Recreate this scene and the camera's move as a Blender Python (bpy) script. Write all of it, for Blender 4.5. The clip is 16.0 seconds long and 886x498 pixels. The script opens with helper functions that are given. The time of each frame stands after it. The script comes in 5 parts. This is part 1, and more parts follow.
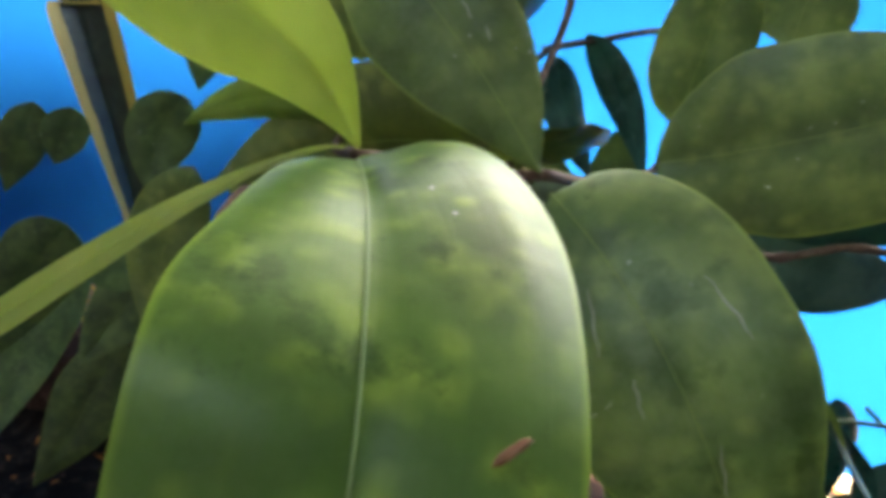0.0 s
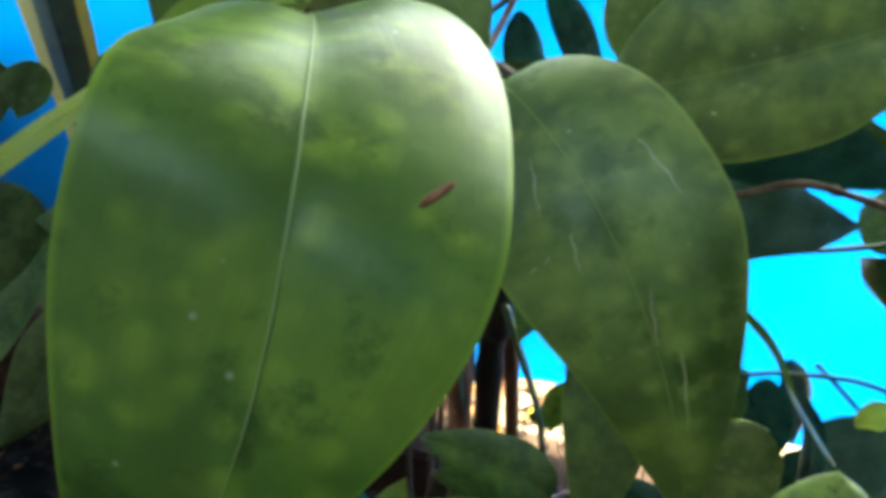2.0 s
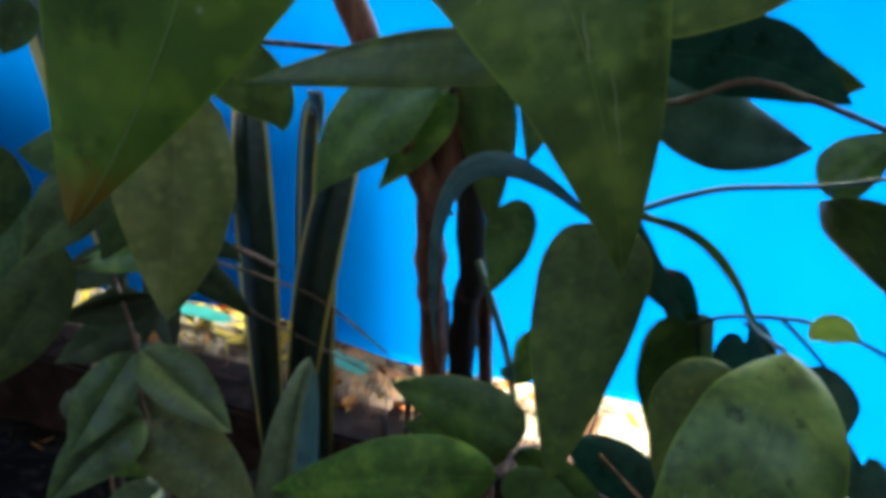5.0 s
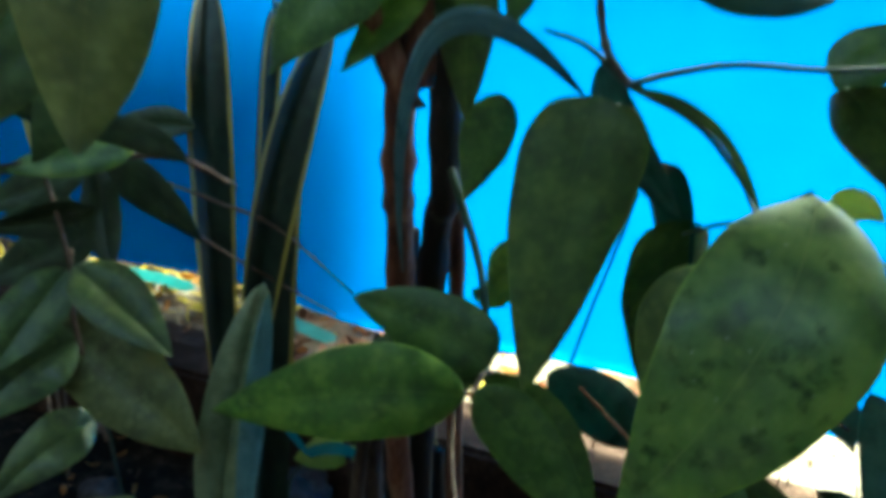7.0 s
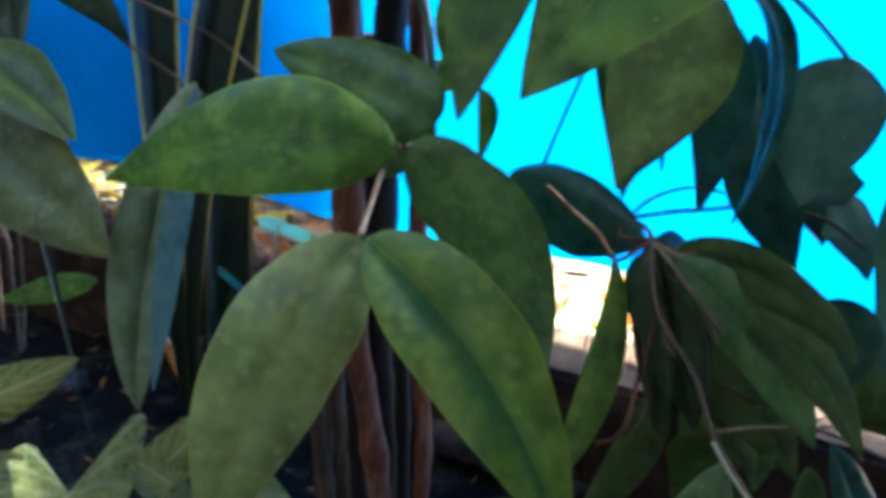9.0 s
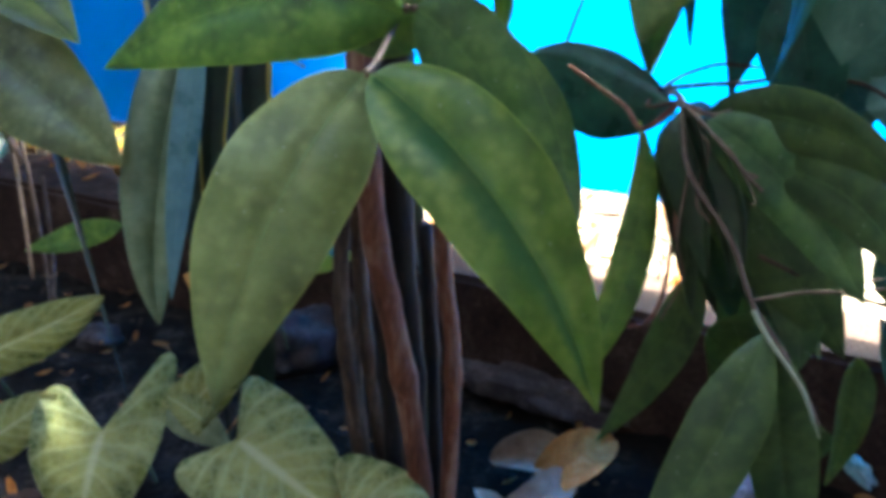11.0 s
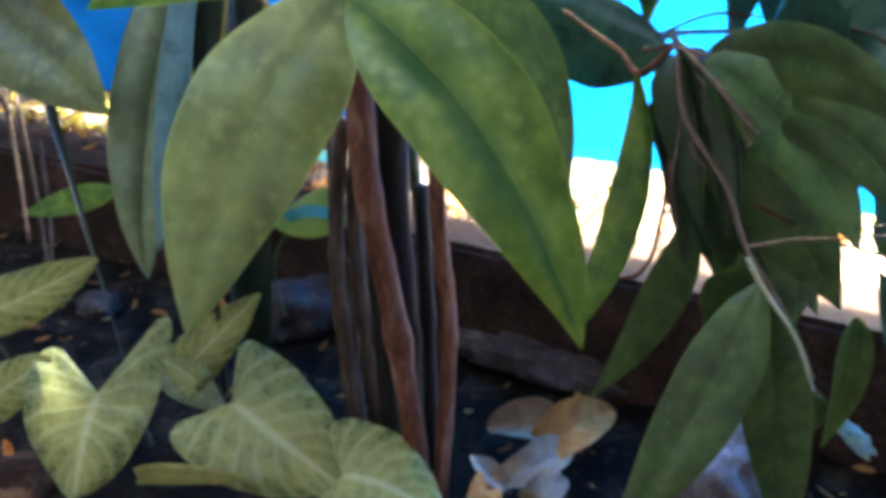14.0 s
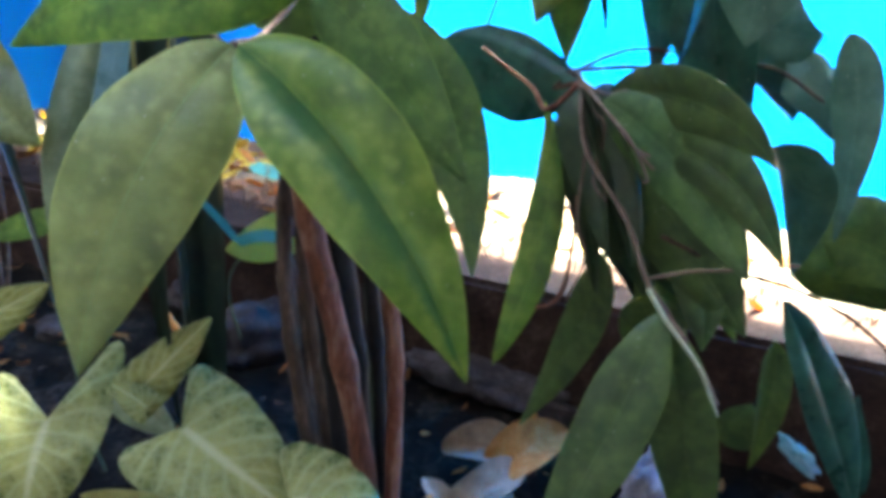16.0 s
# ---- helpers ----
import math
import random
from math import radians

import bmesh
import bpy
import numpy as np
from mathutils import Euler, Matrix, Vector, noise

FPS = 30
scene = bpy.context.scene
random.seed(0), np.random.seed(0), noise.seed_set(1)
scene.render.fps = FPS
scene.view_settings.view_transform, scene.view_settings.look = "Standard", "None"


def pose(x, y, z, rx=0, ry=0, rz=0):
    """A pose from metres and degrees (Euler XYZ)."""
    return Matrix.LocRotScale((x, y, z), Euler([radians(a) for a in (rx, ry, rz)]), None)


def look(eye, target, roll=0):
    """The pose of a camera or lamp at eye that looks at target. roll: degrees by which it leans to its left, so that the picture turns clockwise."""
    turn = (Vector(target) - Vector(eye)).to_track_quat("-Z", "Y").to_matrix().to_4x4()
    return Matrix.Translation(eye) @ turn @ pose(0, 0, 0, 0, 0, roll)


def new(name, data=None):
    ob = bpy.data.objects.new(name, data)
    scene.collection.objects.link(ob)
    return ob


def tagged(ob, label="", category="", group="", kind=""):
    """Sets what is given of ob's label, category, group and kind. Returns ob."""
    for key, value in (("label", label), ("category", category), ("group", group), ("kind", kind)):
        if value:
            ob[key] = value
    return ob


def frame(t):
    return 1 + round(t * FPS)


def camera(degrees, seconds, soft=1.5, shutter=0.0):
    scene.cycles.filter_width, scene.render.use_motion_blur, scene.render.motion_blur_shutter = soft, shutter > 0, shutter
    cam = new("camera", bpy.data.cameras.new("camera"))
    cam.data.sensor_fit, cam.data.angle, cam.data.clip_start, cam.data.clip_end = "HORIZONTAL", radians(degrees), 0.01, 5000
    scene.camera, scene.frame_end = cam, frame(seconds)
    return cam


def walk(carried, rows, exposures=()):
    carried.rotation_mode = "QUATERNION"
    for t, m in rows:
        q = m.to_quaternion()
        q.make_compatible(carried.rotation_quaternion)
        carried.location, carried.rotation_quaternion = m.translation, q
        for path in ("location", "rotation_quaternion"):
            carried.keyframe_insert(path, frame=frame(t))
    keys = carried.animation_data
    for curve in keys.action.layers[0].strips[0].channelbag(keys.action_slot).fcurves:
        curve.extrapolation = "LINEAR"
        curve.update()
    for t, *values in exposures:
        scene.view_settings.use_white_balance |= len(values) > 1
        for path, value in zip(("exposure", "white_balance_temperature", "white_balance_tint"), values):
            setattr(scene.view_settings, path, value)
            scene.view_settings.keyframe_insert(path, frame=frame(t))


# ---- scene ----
cam = camera(60.0, 16.0, soft=5.0, shutter=0.5)
PATH = [
    (0, (0.006, 0.007, 0.863), (-0.027, 1.905, 0.233), -0.6),
    (0.5, (0.012, 0.003, 0.865), (0.013, 1.899, 0.229), 0.1),
    (1, (0.003, 0.002, 0.867), (0.019, 1.892, 0.214), -0.4),
    (1.5, (0.005, -0.005, 0.853), (0.02, 1.892, 0.22), -0.7),
    (2, (0.01, -0.007, 0.843), (0.052, 1.887, 0.202), 0.3),
    (2.5, (0.011, -0.012, 0.848), (0.071, 1.889, 0.227), 0.8),
    (3, (0.015, -0.015, 0.851), (0.084, 1.891, 0.25), 0.2),
    (3.5, (0.015, -0.013, 0.844), (0.082, 1.895, 0.249), 0.4),
    (4, (0.018, -0.021, 0.819), (0.1, 1.884, 0.217), 0.8),
    (6.5, (0.0128, -0.0427, 0.7506), (0.1051, 1.9018, 0.3095), 2.68),
    (7, (0.025, -0.003, 0.715), (0.172, 1.918, 0.177), 3.5),
    (7.5, (0.042, 0.039, 0.67), (0.128, 1.952, 0.093), 3.6),
    (8, (0.073, 0.024, 0.645), (0.171, 1.939, 0.074), 4.5),
    (8.5, (0.076, 0.034, 0.607), (0.179, 1.939, 0.005), 4.0),
    (9, (0.077, 0.035, 0.591), (0.185, 1.933, -0.032), 4.6),
    (9.5, (0.082, 0.035, 0.586), (0.178, 1.933, -0.037), 3.7),
    (10, (0.084, 0.038, 0.567), (0.152, 1.921, -0.102), 2.5),
    (12.5, (0.096, 0.035, 0.532), (0.107, 1.905, -0.178), 1.6),
    (13, (0.1, 0.037, 0.528), (0.12, 1.899, -0.202), 1.5),
    (13.5, (0.097, 0.039, 0.523), (0.114, 1.9, -0.21), 1.7),
    (14, (0.095, 0.038, 0.523), (0.11, 1.898, -0.211), 1.9),
    (14.5, (0.094, 0.034, 0.518), (0.115, 1.89, -0.227), 2.5),
    (15, (0.095, 0.034, 0.516), (0.105, 1.888, -0.233), 2.6),
    (15.5, (0.121, 0.035, 0.527), (0.165, 1.902, -0.19), 1.9),
    (16, (0.128, 0.032, 0.534), (0.181, 1.908, -0.159), 2.1),
]
EXPOSURES = [(0, 3.86, 8000, -7), (1.0, 3.9, 7900, -11), (1.5, 3.95, 7800, -18), (2.0, 4.0, 7500, -26), (2.5, 4.02, 7300, -22), (3.0, 4.06, 7100, -12), (3.5, 4.06, 6900, -9), (4.0, 3.65, 6600, -8), (4.5, 3.45, 6600, -15), (6.5, 3.32, 6900, -24), (7.0, 3.42, 6400, -36), (7.5, 3.65, 6350, -34), (8.0, 4.2, 6600, -19), (9.0, 4.3, 6100, -19), (10, 4.56, 6100, -17), (13, 4.95, 6800, -8), (16, 5.22, 6600, -10)]
walk(cam, [(t, look(eye, target, roll)) for t, eye, target, roll in PATH], exposures=EXPOSURES)

# ---- world and light ----
world = bpy.data.worlds.new("sky")
scene.world = world
world.use_nodes = True
wn = world.node_tree.nodes
bg = wn["Background"]
sky = wn.new("ShaderNodeTexSky")
sky.sky_type = 'NISHITA'
sky.sun_disc = False
sky.sun_elevation = radians(61)
sky.sun_rotation = radians(34)
sky.air_density = 0.6
sky.dust_density = 4.5
sky.ozone_density = 0.6
world.node_tree.links.new(sky.outputs[0], bg.inputs[0])
bg.inputs[1].default_value = 0.14
sun = new("sun", bpy.data.lights.new("sun", 'SUN'))
sun.data.energy = 5.0
sun.data.angle = radians(9)
sun.data.color = (1.0, 0.95, 0.86)
sun.matrix_world = look((0.30, 0.45, 1.0), (0, 0, 0))


# ---- materials ----
def material(name, rough=0.5, spec=0.5):
    m = bpy.data.materials.new(name)
    m.use_nodes = True
    n, l = m.node_tree.nodes, m.node_tree.links
    b = n["Principled BSDF"]
    b.inputs["Roughness"].default_value = rough
    b.inputs["Specular IOR Level"].default_value = spec
    return m, n, l, b


def noise_tex(n, l, scale, detail=4, vec=None, rough=0.55):
    t = n.new("ShaderNodeTexNoise")
    t.inputs["Scale"].default_value = scale
    t.inputs["Detail"].default_value = detail
    t.inputs["Roughness"].default_value = rough
    if vec is None:
        vec = n.new("ShaderNodeTexCoord").outputs["Object"]
    l.new(vec, t.inputs["Vector"])
    return t.outputs["Fac"]


def ramp(n, l, fac, stops):
    r = n.new("ShaderNodeValToRGB")
    el = r.color_ramp.elements
    while len(el) < len(stops):
        el.new(0.5)
    for e, (p, c) in zip(el, stops):
        e.position, e.color = p, (*c, 1)
    l.new(fac, r.inputs[0])
    return r.outputs[0]


def mix(n, l, fac, a, b, mode='MIX'):
    m = n.new("ShaderNodeMix")
    m.data_type = 'RGBA'
    m.blend_type = mode
    for s, v in ((0, fac), (6, a), (7, b)):
        if isinstance(v, (int, float)):
            m.inputs[s].default_value = v
        elif isinstance(v, tuple):
            m.inputs[s].default_value = (*v, 1)
        else:
            l.new(v, m.inputs[s])
    return m.outputs[2]


def math_node(n, l, op, a, b=0.0):
    m = n.new("ShaderNodeMath")
    m.operation = op
    for s, v in ((0, a), (1, b)):
        if isinstance(v, (int, float)):
            m.inputs[s].default_value = v
        else:
            l.new(v, m.inputs[s])
    return m.outputs[0]


def bump(n, l, b, height, strength, dist=0.001):
    k = n.new("ShaderNodeBump")
    k.inputs["Strength"].default_value = strength
    k.inputs["Distance"].default_value = dist
    l.new(height, k.inputs["Height"])
    l.new(k.outputs[0], b.inputs["Normal"])


def leaf_material(name, dark, mid, pale, rough, glow, spots=0.5, dust=0.25, blots=0.0, tip=0.0, even=0.0, grid=190, wax=0.0, sheen=0.0):
    """Foliage: mottled green with fine parallel veins along the blade, a thin bloom of dust, and light passing through."""
    m, n, l, b = material(name, rough)
    uv = n.new("ShaderNodeTexCoord").outputs["UV"]
    obj = n.new("ShaderNodeTexCoord").outputs["Object"]
    rnd = n.new("ShaderNodeObjectInfo").outputs["Random"]
    big = noise_tex(n, l, 60, 3, obj)
    col = ramp(n, l, big, [(0.30 - even, dark), (0.50, mid), (0.72 + even, pale)])
    vor = n.new("ShaderNodeTexVoronoi")
    vor.feature = 'SMOOTH_F1'
    vor.inputs["Scale"].default_value = grid
    vor.inputs["Smoothness"].default_value = 1.0
    l.new(obj, vor.inputs["Vector"])
    spot = ramp(n, l, vor.outputs["Distance"], [(0.18, (1, 1, 1)), (0.50, (0, 0, 0))])
    patch = ramp(n, l, noise_tex(n, l, 75, 3, obj), [(0.40, (0, 0, 0)), (0.58, (1, 1, 1))])
    spotm = math_node(n, l, 'MULTIPLY', math_node(n, l, 'MULTIPLY', spot, patch), spots)
    col = mix(n, l, spotm, col, pale)
    mp = n.new("ShaderNodeMapping")
    mp.inputs["Scale"].default_value = (1.2, 26, 1)
    l.new(uv, mp.inputs[0])
    vein = noise_tex(n, l, 1.6, 3, mp.outputs[0])
    col = mix(n, l, math_node(n, l, 'MULTIPLY', vein, 0.35), col, dark)
    fine = noise_tex(n, l, 900, 3, obj)
    dustm = math_node(n, l, 'MULTIPLY', math_node(n, l, 'MULTIPLY', noise_tex(n, l, 28, 5, obj), fine), dust)
    col = mix(n, l, dustm, col, (0.36, 0.37, 0.27))
    dots = n.new("ShaderNodeTexVoronoi")
    dots.inputs["Scale"].default_value = 330
    l.new(obj, dots.inputs["Vector"])
    few = n.new("ShaderNodeSeparateColor")
    l.new(dots.outputs["Color"], few.inputs[0])
    speck = math_node(n, l, 'MULTIPLY', ramp(n, l, dots.outputs["Distance"], [(0.10, (1, 1, 1)), (0.19, (0, 0, 0))]), math_node(n, l, 'GREATER_THAN', few.outputs[0], 0.94))
    col = mix(n, l, math_node(n, l, 'MULTIPLY', speck, 0.7), col, (0.50, 0.50, 0.40))
    blot = math_node(n, l, 'MULTIPLY', ramp(n, l, noise_tex(n, l, 85, 6, obj, 0.65), [(0.55, (0, 0, 0)), (0.70, (1, 1, 1))]), math_node(n, l, 'MULTIPLY', rnd, blots))
    col = mix(n, l, blot, col, dark)
    sep = n.new("ShaderNodeSeparateXYZ")
    l.new(uv, sep.inputs[0])
    if tip:
        end = math_node(n, l, 'ADD', sep.outputs[0], math_node(n, l, 'MULTIPLY', math_node(n, l, 'SUBTRACT', big, 0.5), 0.18))
        end = math_node(n, l, 'MULTIPLY', ramp(n, l, end, [(0.955, (0, 0, 0)), (0.985, (1, 1, 1))]), tip)
        col = mix(n, l, end, col, (0.26, 0.10, 0.03))
    # Blue sheet's reflection beside the midrib, painted as a teal band.
    if sheen:
        near = ramp(n, l, math_node(n, l, 'ADD', sep.outputs[1], math_node(n, l, 'MULTIPLY', math_node(n, l, 'SUBTRACT', big, 0.5), 0.35)), [(0.40, (0, 0, 0)), (0.54, (1, 1, 1)), (0.62, (1, 1, 1)), (0.74, (0, 0, 0))])
        col = mix(n, l, math_node(n, l, 'MULTIPLY', near, sheen), col, (0.022, 0.150, 0.085))
    # Pale margin paints the thin rim light along leaf edges.
    rim_light = math_node(n, l, 'ABSOLUTE', math_node(n, l, 'SUBTRACT', sep.outputs[1], 0.5))
    rim_light = math_node(n, l, 'MULTIPLY', ramp(n, l, rim_light, [(0.475, (0, 0, 0)), (0.496, (1, 1, 1))]), 0.7)
    col = mix(n, l, rim_light, col, pale)
    hsv = n.new("ShaderNodeHueSaturation")
    l.new(col, hsv.inputs["Color"])
    l.new(math_node(n, l, 'ADD', math_node(n, l, 'MULTIPLY', rnd, 0.03), 0.485), hsv.inputs["Hue"])
    l.new(math_node(n, l, 'ADD', math_node(n, l, 'MULTIPLY', rnd, 0.35), 0.82), hsv.inputs["Value"])
    l.new(hsv.outputs[0], b.inputs["Base Color"])
    l.new(math_node(n, l, 'ADD', math_node(n, l, 'MULTIPLY', noise_tex(n, l, 60, 4, obj), 0.25), rough - 0.12), b.inputs["Roughness"])
    bump(n, l, b, math_node(n, l, 'ADD', math_node(n, l, 'ADD', vein, math_node(n, l, 'MULTIPLY', spot, 0.6)), math_node(n, l, 'MULTIPLY', fine, 0.2)), 0.12, 0.0008)
    b.inputs["Specular IOR Level"].default_value = 0.5
    b.inputs["Coat Weight"].default_value = wax
    b.inputs["Coat Roughness"].default_value = 0.2
    tr = n.new("ShaderNodeBsdfTranslucent")
    l.new(mix(n, l, 0.5, hsv.outputs[0], pale), tr.inputs[0])
    ms = n.new("ShaderNodeMixShader")
    ms.inputs[0].default_value = glow
    l.new(b.outputs[0], ms.inputs[1])
    l.new(tr.outputs[0], ms.inputs[2])
    l.new(ms.outputs[0], n["Material Output"].inputs[0])
    return m


green = leaf_material("leaf green", (0.030, 0.074, 0.011), (0.110, 0.205, 0.024), (0.32, 0.42, 0.06), 0.33, 0.28, 0.55, 0.30, 0.12)
worn = leaf_material("worn leaf", (0.030, 0.070, 0.010), (0.096, 0.182, 0.019), (0.27, 0.37, 0.045), 0.40, 0.30, 0.9, 0.20, 1.4, 0.85, 0.14, 230, 0.12)
# Darkened green leaf; the gloom among crowded leaves is painted in.
shaded_green = leaf_material("green leaf, shade in its colour", (0.020, 0.052, 0.010), (0.068, 0.130, 0.020), (0.20, 0.28, 0.05), 0.35, 0.24, 0.6, 0.40, 0.3)
fresh = leaf_material("fresh leaf", (0.050, 0.110, 0.014), (0.150, 0.265, 0.030), (0.36, 0.47, 0.09), 0.33, 0.28, 0.7, 0.28, 0.15)
sheet_sheen = leaf_material("fresh leaf with painted blue-green sheen", (0.045, 0.105, 0.014), (0.145, 0.265, 0.030), (0.36, 0.47, 0.09), 0.33, 0.28, 0.8, 0.28, 0.6, sheen=0.6)
young = leaf_material("young leaf", (0.36, 0.44, 0.10), (0.48, 0.57, 0.15), (0.60, 0.68, 0.24), 0.34, 0.6, 0.5, 0.15)
blotched = leaf_material("blotched leaf", (0.018, 0.044, 0.010), (0.125, 0.212, 0.030), (0.28, 0.36, 0.06), 0.34, 0.30, 0.6, 0.45, 1.6)
scuffed = leaf_material("scuffed leaf", (0.044, 0.082, 0.018), (0.128, 0.200, 0.038), (0.32, 0.39, 0.09), 0.40, 0.28, 0.8, 0.55, 0.9)
yellowing = leaf_material("yellowing leaf", (0.22, 0.20, 0.05), (0.34, 0.31, 0.08), (0.48, 0.44, 0.16), 0.45, 0.3, 0.5, 0.3)
# Darker copy of the green leaf; dense foliage's shade is in its colour.
half_shade = leaf_material("leaf in painted half shade", (0.014, 0.038, 0.010), (0.046, 0.096, 0.022), (0.14, 0.21, 0.05), 0.36, 0.26, 0.6, 0.35, 0.6)
olive = leaf_material("olive leaf", (0.040, 0.046, 0.010), (0.100, 0.112, 0.024), (0.22, 0.23, 0.07), 0.42, 0.25, 0.8, 0.4, 0.5)
# Blue cast from the fence sheet is painted into this dark leaf colour.
teal = leaf_material("leaf tinted by the blue sheet", (0.010, 0.042, 0.036), (0.022, 0.095, 0.078), (0.07, 0.20, 0.15), 0.30, 0.32, 0.4, 0.15, 0.2)
# Bluish light near the sheet is put into the colour here.
slate = leaf_material("leaf tinted by bluish backlight", (0.032, 0.082, 0.058), (0.074, 0.155, 0.110), (0.16, 0.26, 0.19), 0.34, 0.36, 0.5, 0.25, 0.4)
# Leaf copy with the inner shrub's shade put into its colour.
shade = leaf_material("leaf in painted dense shade", (0.007, 0.016, 0.007), (0.020, 0.042, 0.014), (0.06, 0.10, 0.03), 0.36, 0.15, 0.5, 0.25, 0.5)
ashen = leaf_material("pale underside", (0.095, 0.125, 0.062), (0.165, 0.205, 0.105), (0.31, 0.36, 0.22), 0.36, 0.30, 0.5, 0.3, 0.2)
# Blue reflection on glossy blades, painted as base colour.
blue_sheen = leaf_material("leaf with painted blue reflection", (0.060, 0.130, 0.150), (0.100, 0.200, 0.240), (0.20, 0.32, 0.36), 0.30, 0.30, 0.3, 0.1, 0.1)
# Grey sheen on the leaf tops is mixed in with the dust.
dusty_sheen = leaf_material("leaf with dust and grey sheen painted in", (0.095, 0.116, 0.024), (0.190, 0.228, 0.044), (0.40, 0.42, 0.13), 0.38, 0.28, 0.9, 0.7, 0.2)


def rough_material(name, stops, scale, rough=0.85, bump_by=0.6, dist=0.004, fine=160, grain=1.0, spec=0.3):
    """Mottled matt surface; grain below 1 draws the pattern out along the upright."""
    m, n, l, b = material(name, rough, spec)
    obj = n.new("ShaderNodeTexCoord").outputs["Object"]
    if grain != 1.0:
        mp = n.new("ShaderNodeMapping")
        mp.inputs["Scale"].default_value = (1, 1, grain)
        l.new(obj, mp.inputs[0])
        obj = mp.outputs[0]
    f1 = noise_tex(n, l, scale, 6, obj)
    f2 = noise_tex(n, l, fine, 5, obj)
    f = math_node(n, l, 'ADD', math_node(n, l, 'MULTIPLY', f1, 0.65), math_node(n, l, 'MULTIPLY', f2, 0.35))
    l.new(ramp(n, l, f, stops), b.inputs["Base Color"])
    bump(n, l, b, f, bump_by, dist)
    return m


soil_mat = rough_material("dark soil", [(0.38, (0.004, 0.003, 0.003)), (0.52, (0.011, 0.008, 0.007)), (0.68, (0.060, 0.045, 0.038))], 26, 0.95, 1.0, 0.010, 140, spec=0.1)
yard_mat = rough_material("pale yard", [(0.32, (0.04, 0.025, 0.018)), (0.46, (0.13, 0.092, 0.070)), (0.62, (0.27, 0.212, 0.172))], 16, 0.9, 0.4, 0.004)
board_mat = rough_material("brown edging", [(0.3, (0.012, 0.006, 0.005)), (0.52, (0.036, 0.018, 0.014)), (0.70, (0.10, 0.056, 0.042))], 20, 0.97, 0.9, 0.005, spec=0.15)
cane_mat = rough_material("red-brown cane", [(0.32, (0.034, 0.013, 0.009)), (0.50, (0.175, 0.056, 0.034)), (0.70, (0.42, 0.24, 0.18))], 70, 0.6, 0.8, 0.0015, 420, grain=0.18)
black_bark = rough_material("blackish bark", [(0.3, (0.006, 0.004, 0.004)), (0.55, (0.017, 0.012, 0.012)), (0.75, (0.075, 0.056, 0.052))], 110, 0.7, 0.9, 0.002, 600, grain=0.12)
bark_mat = rough_material("grey-brown bark", [(0.3, (0.016, 0.010, 0.008)), (0.55, (0.095, 0.056, 0.040)), (0.75, (0.30, 0.20, 0.15))], 110, 0.85, 0.9, 0.002, 600, grain=0.15)
twig_mat = rough_material("dry twig", [(0.3, (0.07, 0.042, 0.032)), (0.55, (0.17, 0.11, 0.085)), (0.75, (0.34, 0.26, 0.21))], 90, 0.7, 0.5, 0.0006, 600)
stem_mat = rough_material("green stem", [(0.3, (0.03, 0.05, 0.03)), (0.6, (0.06, 0.09, 0.05))], 60, 0.5, 0.2, 0.0005, 400)
# Roof, house and plaster materials serve unseen parts added to shape light.
roof_mat = rough_material("added roof", [(0.3, (0.045, 0.043, 0.04)), (0.7, (0.09, 0.085, 0.08))], 6, 0.8, 0.3, 0.003)
house_mat = rough_material("added house wall", [(0.3, (0.20, 0.185, 0.16)), (0.7, (0.30, 0.28, 0.25))], 6, 0.9, 0.3, 0.003)
wall_mat = rough_material("plaster", [(0.3, (0.45, 0.43, 0.40)), (0.7, (0.6, 0.58, 0.54))], 6, 0.9, 0.3, 0.003)

tarp_mat, n, l, b = material("blue sheet", 0.45, 0.4)
obj = n.new("ShaderNodeTexCoord").outputs["Object"]
f1 = noise_tex(n, l, 3.0, 5, obj)
f2 = noise_tex(n, l, 120, 3, obj)
tcol = ramp(n, l, f1, [(0.3, (0.008, 0.078, 0.34)), (0.7, (0.013, 0.110, 0.42))])
l.new(tcol, b.inputs["Base Color"])
bump(n, l, b, math_node(n, l, 'ADD', f1, math_node(n, l, 'MULTIPLY', f2, 0.08)), 0.4, 0.01)
tr = n.new("ShaderNodeBsdfTranslucent")
l.new(mix(n, l, 0.5, tcol, (0.006, 0.165, 0.54)), tr.inputs[0])
ms = n.new("ShaderNodeMixShader")
ms.inputs[0].default_value = 0.75
l.new(b.outputs[0], ms.inputs[1])
l.new(tr.outputs[0], ms.inputs[2])
l.new(ms.outputs[0], n["Material Output"].inputs[0])

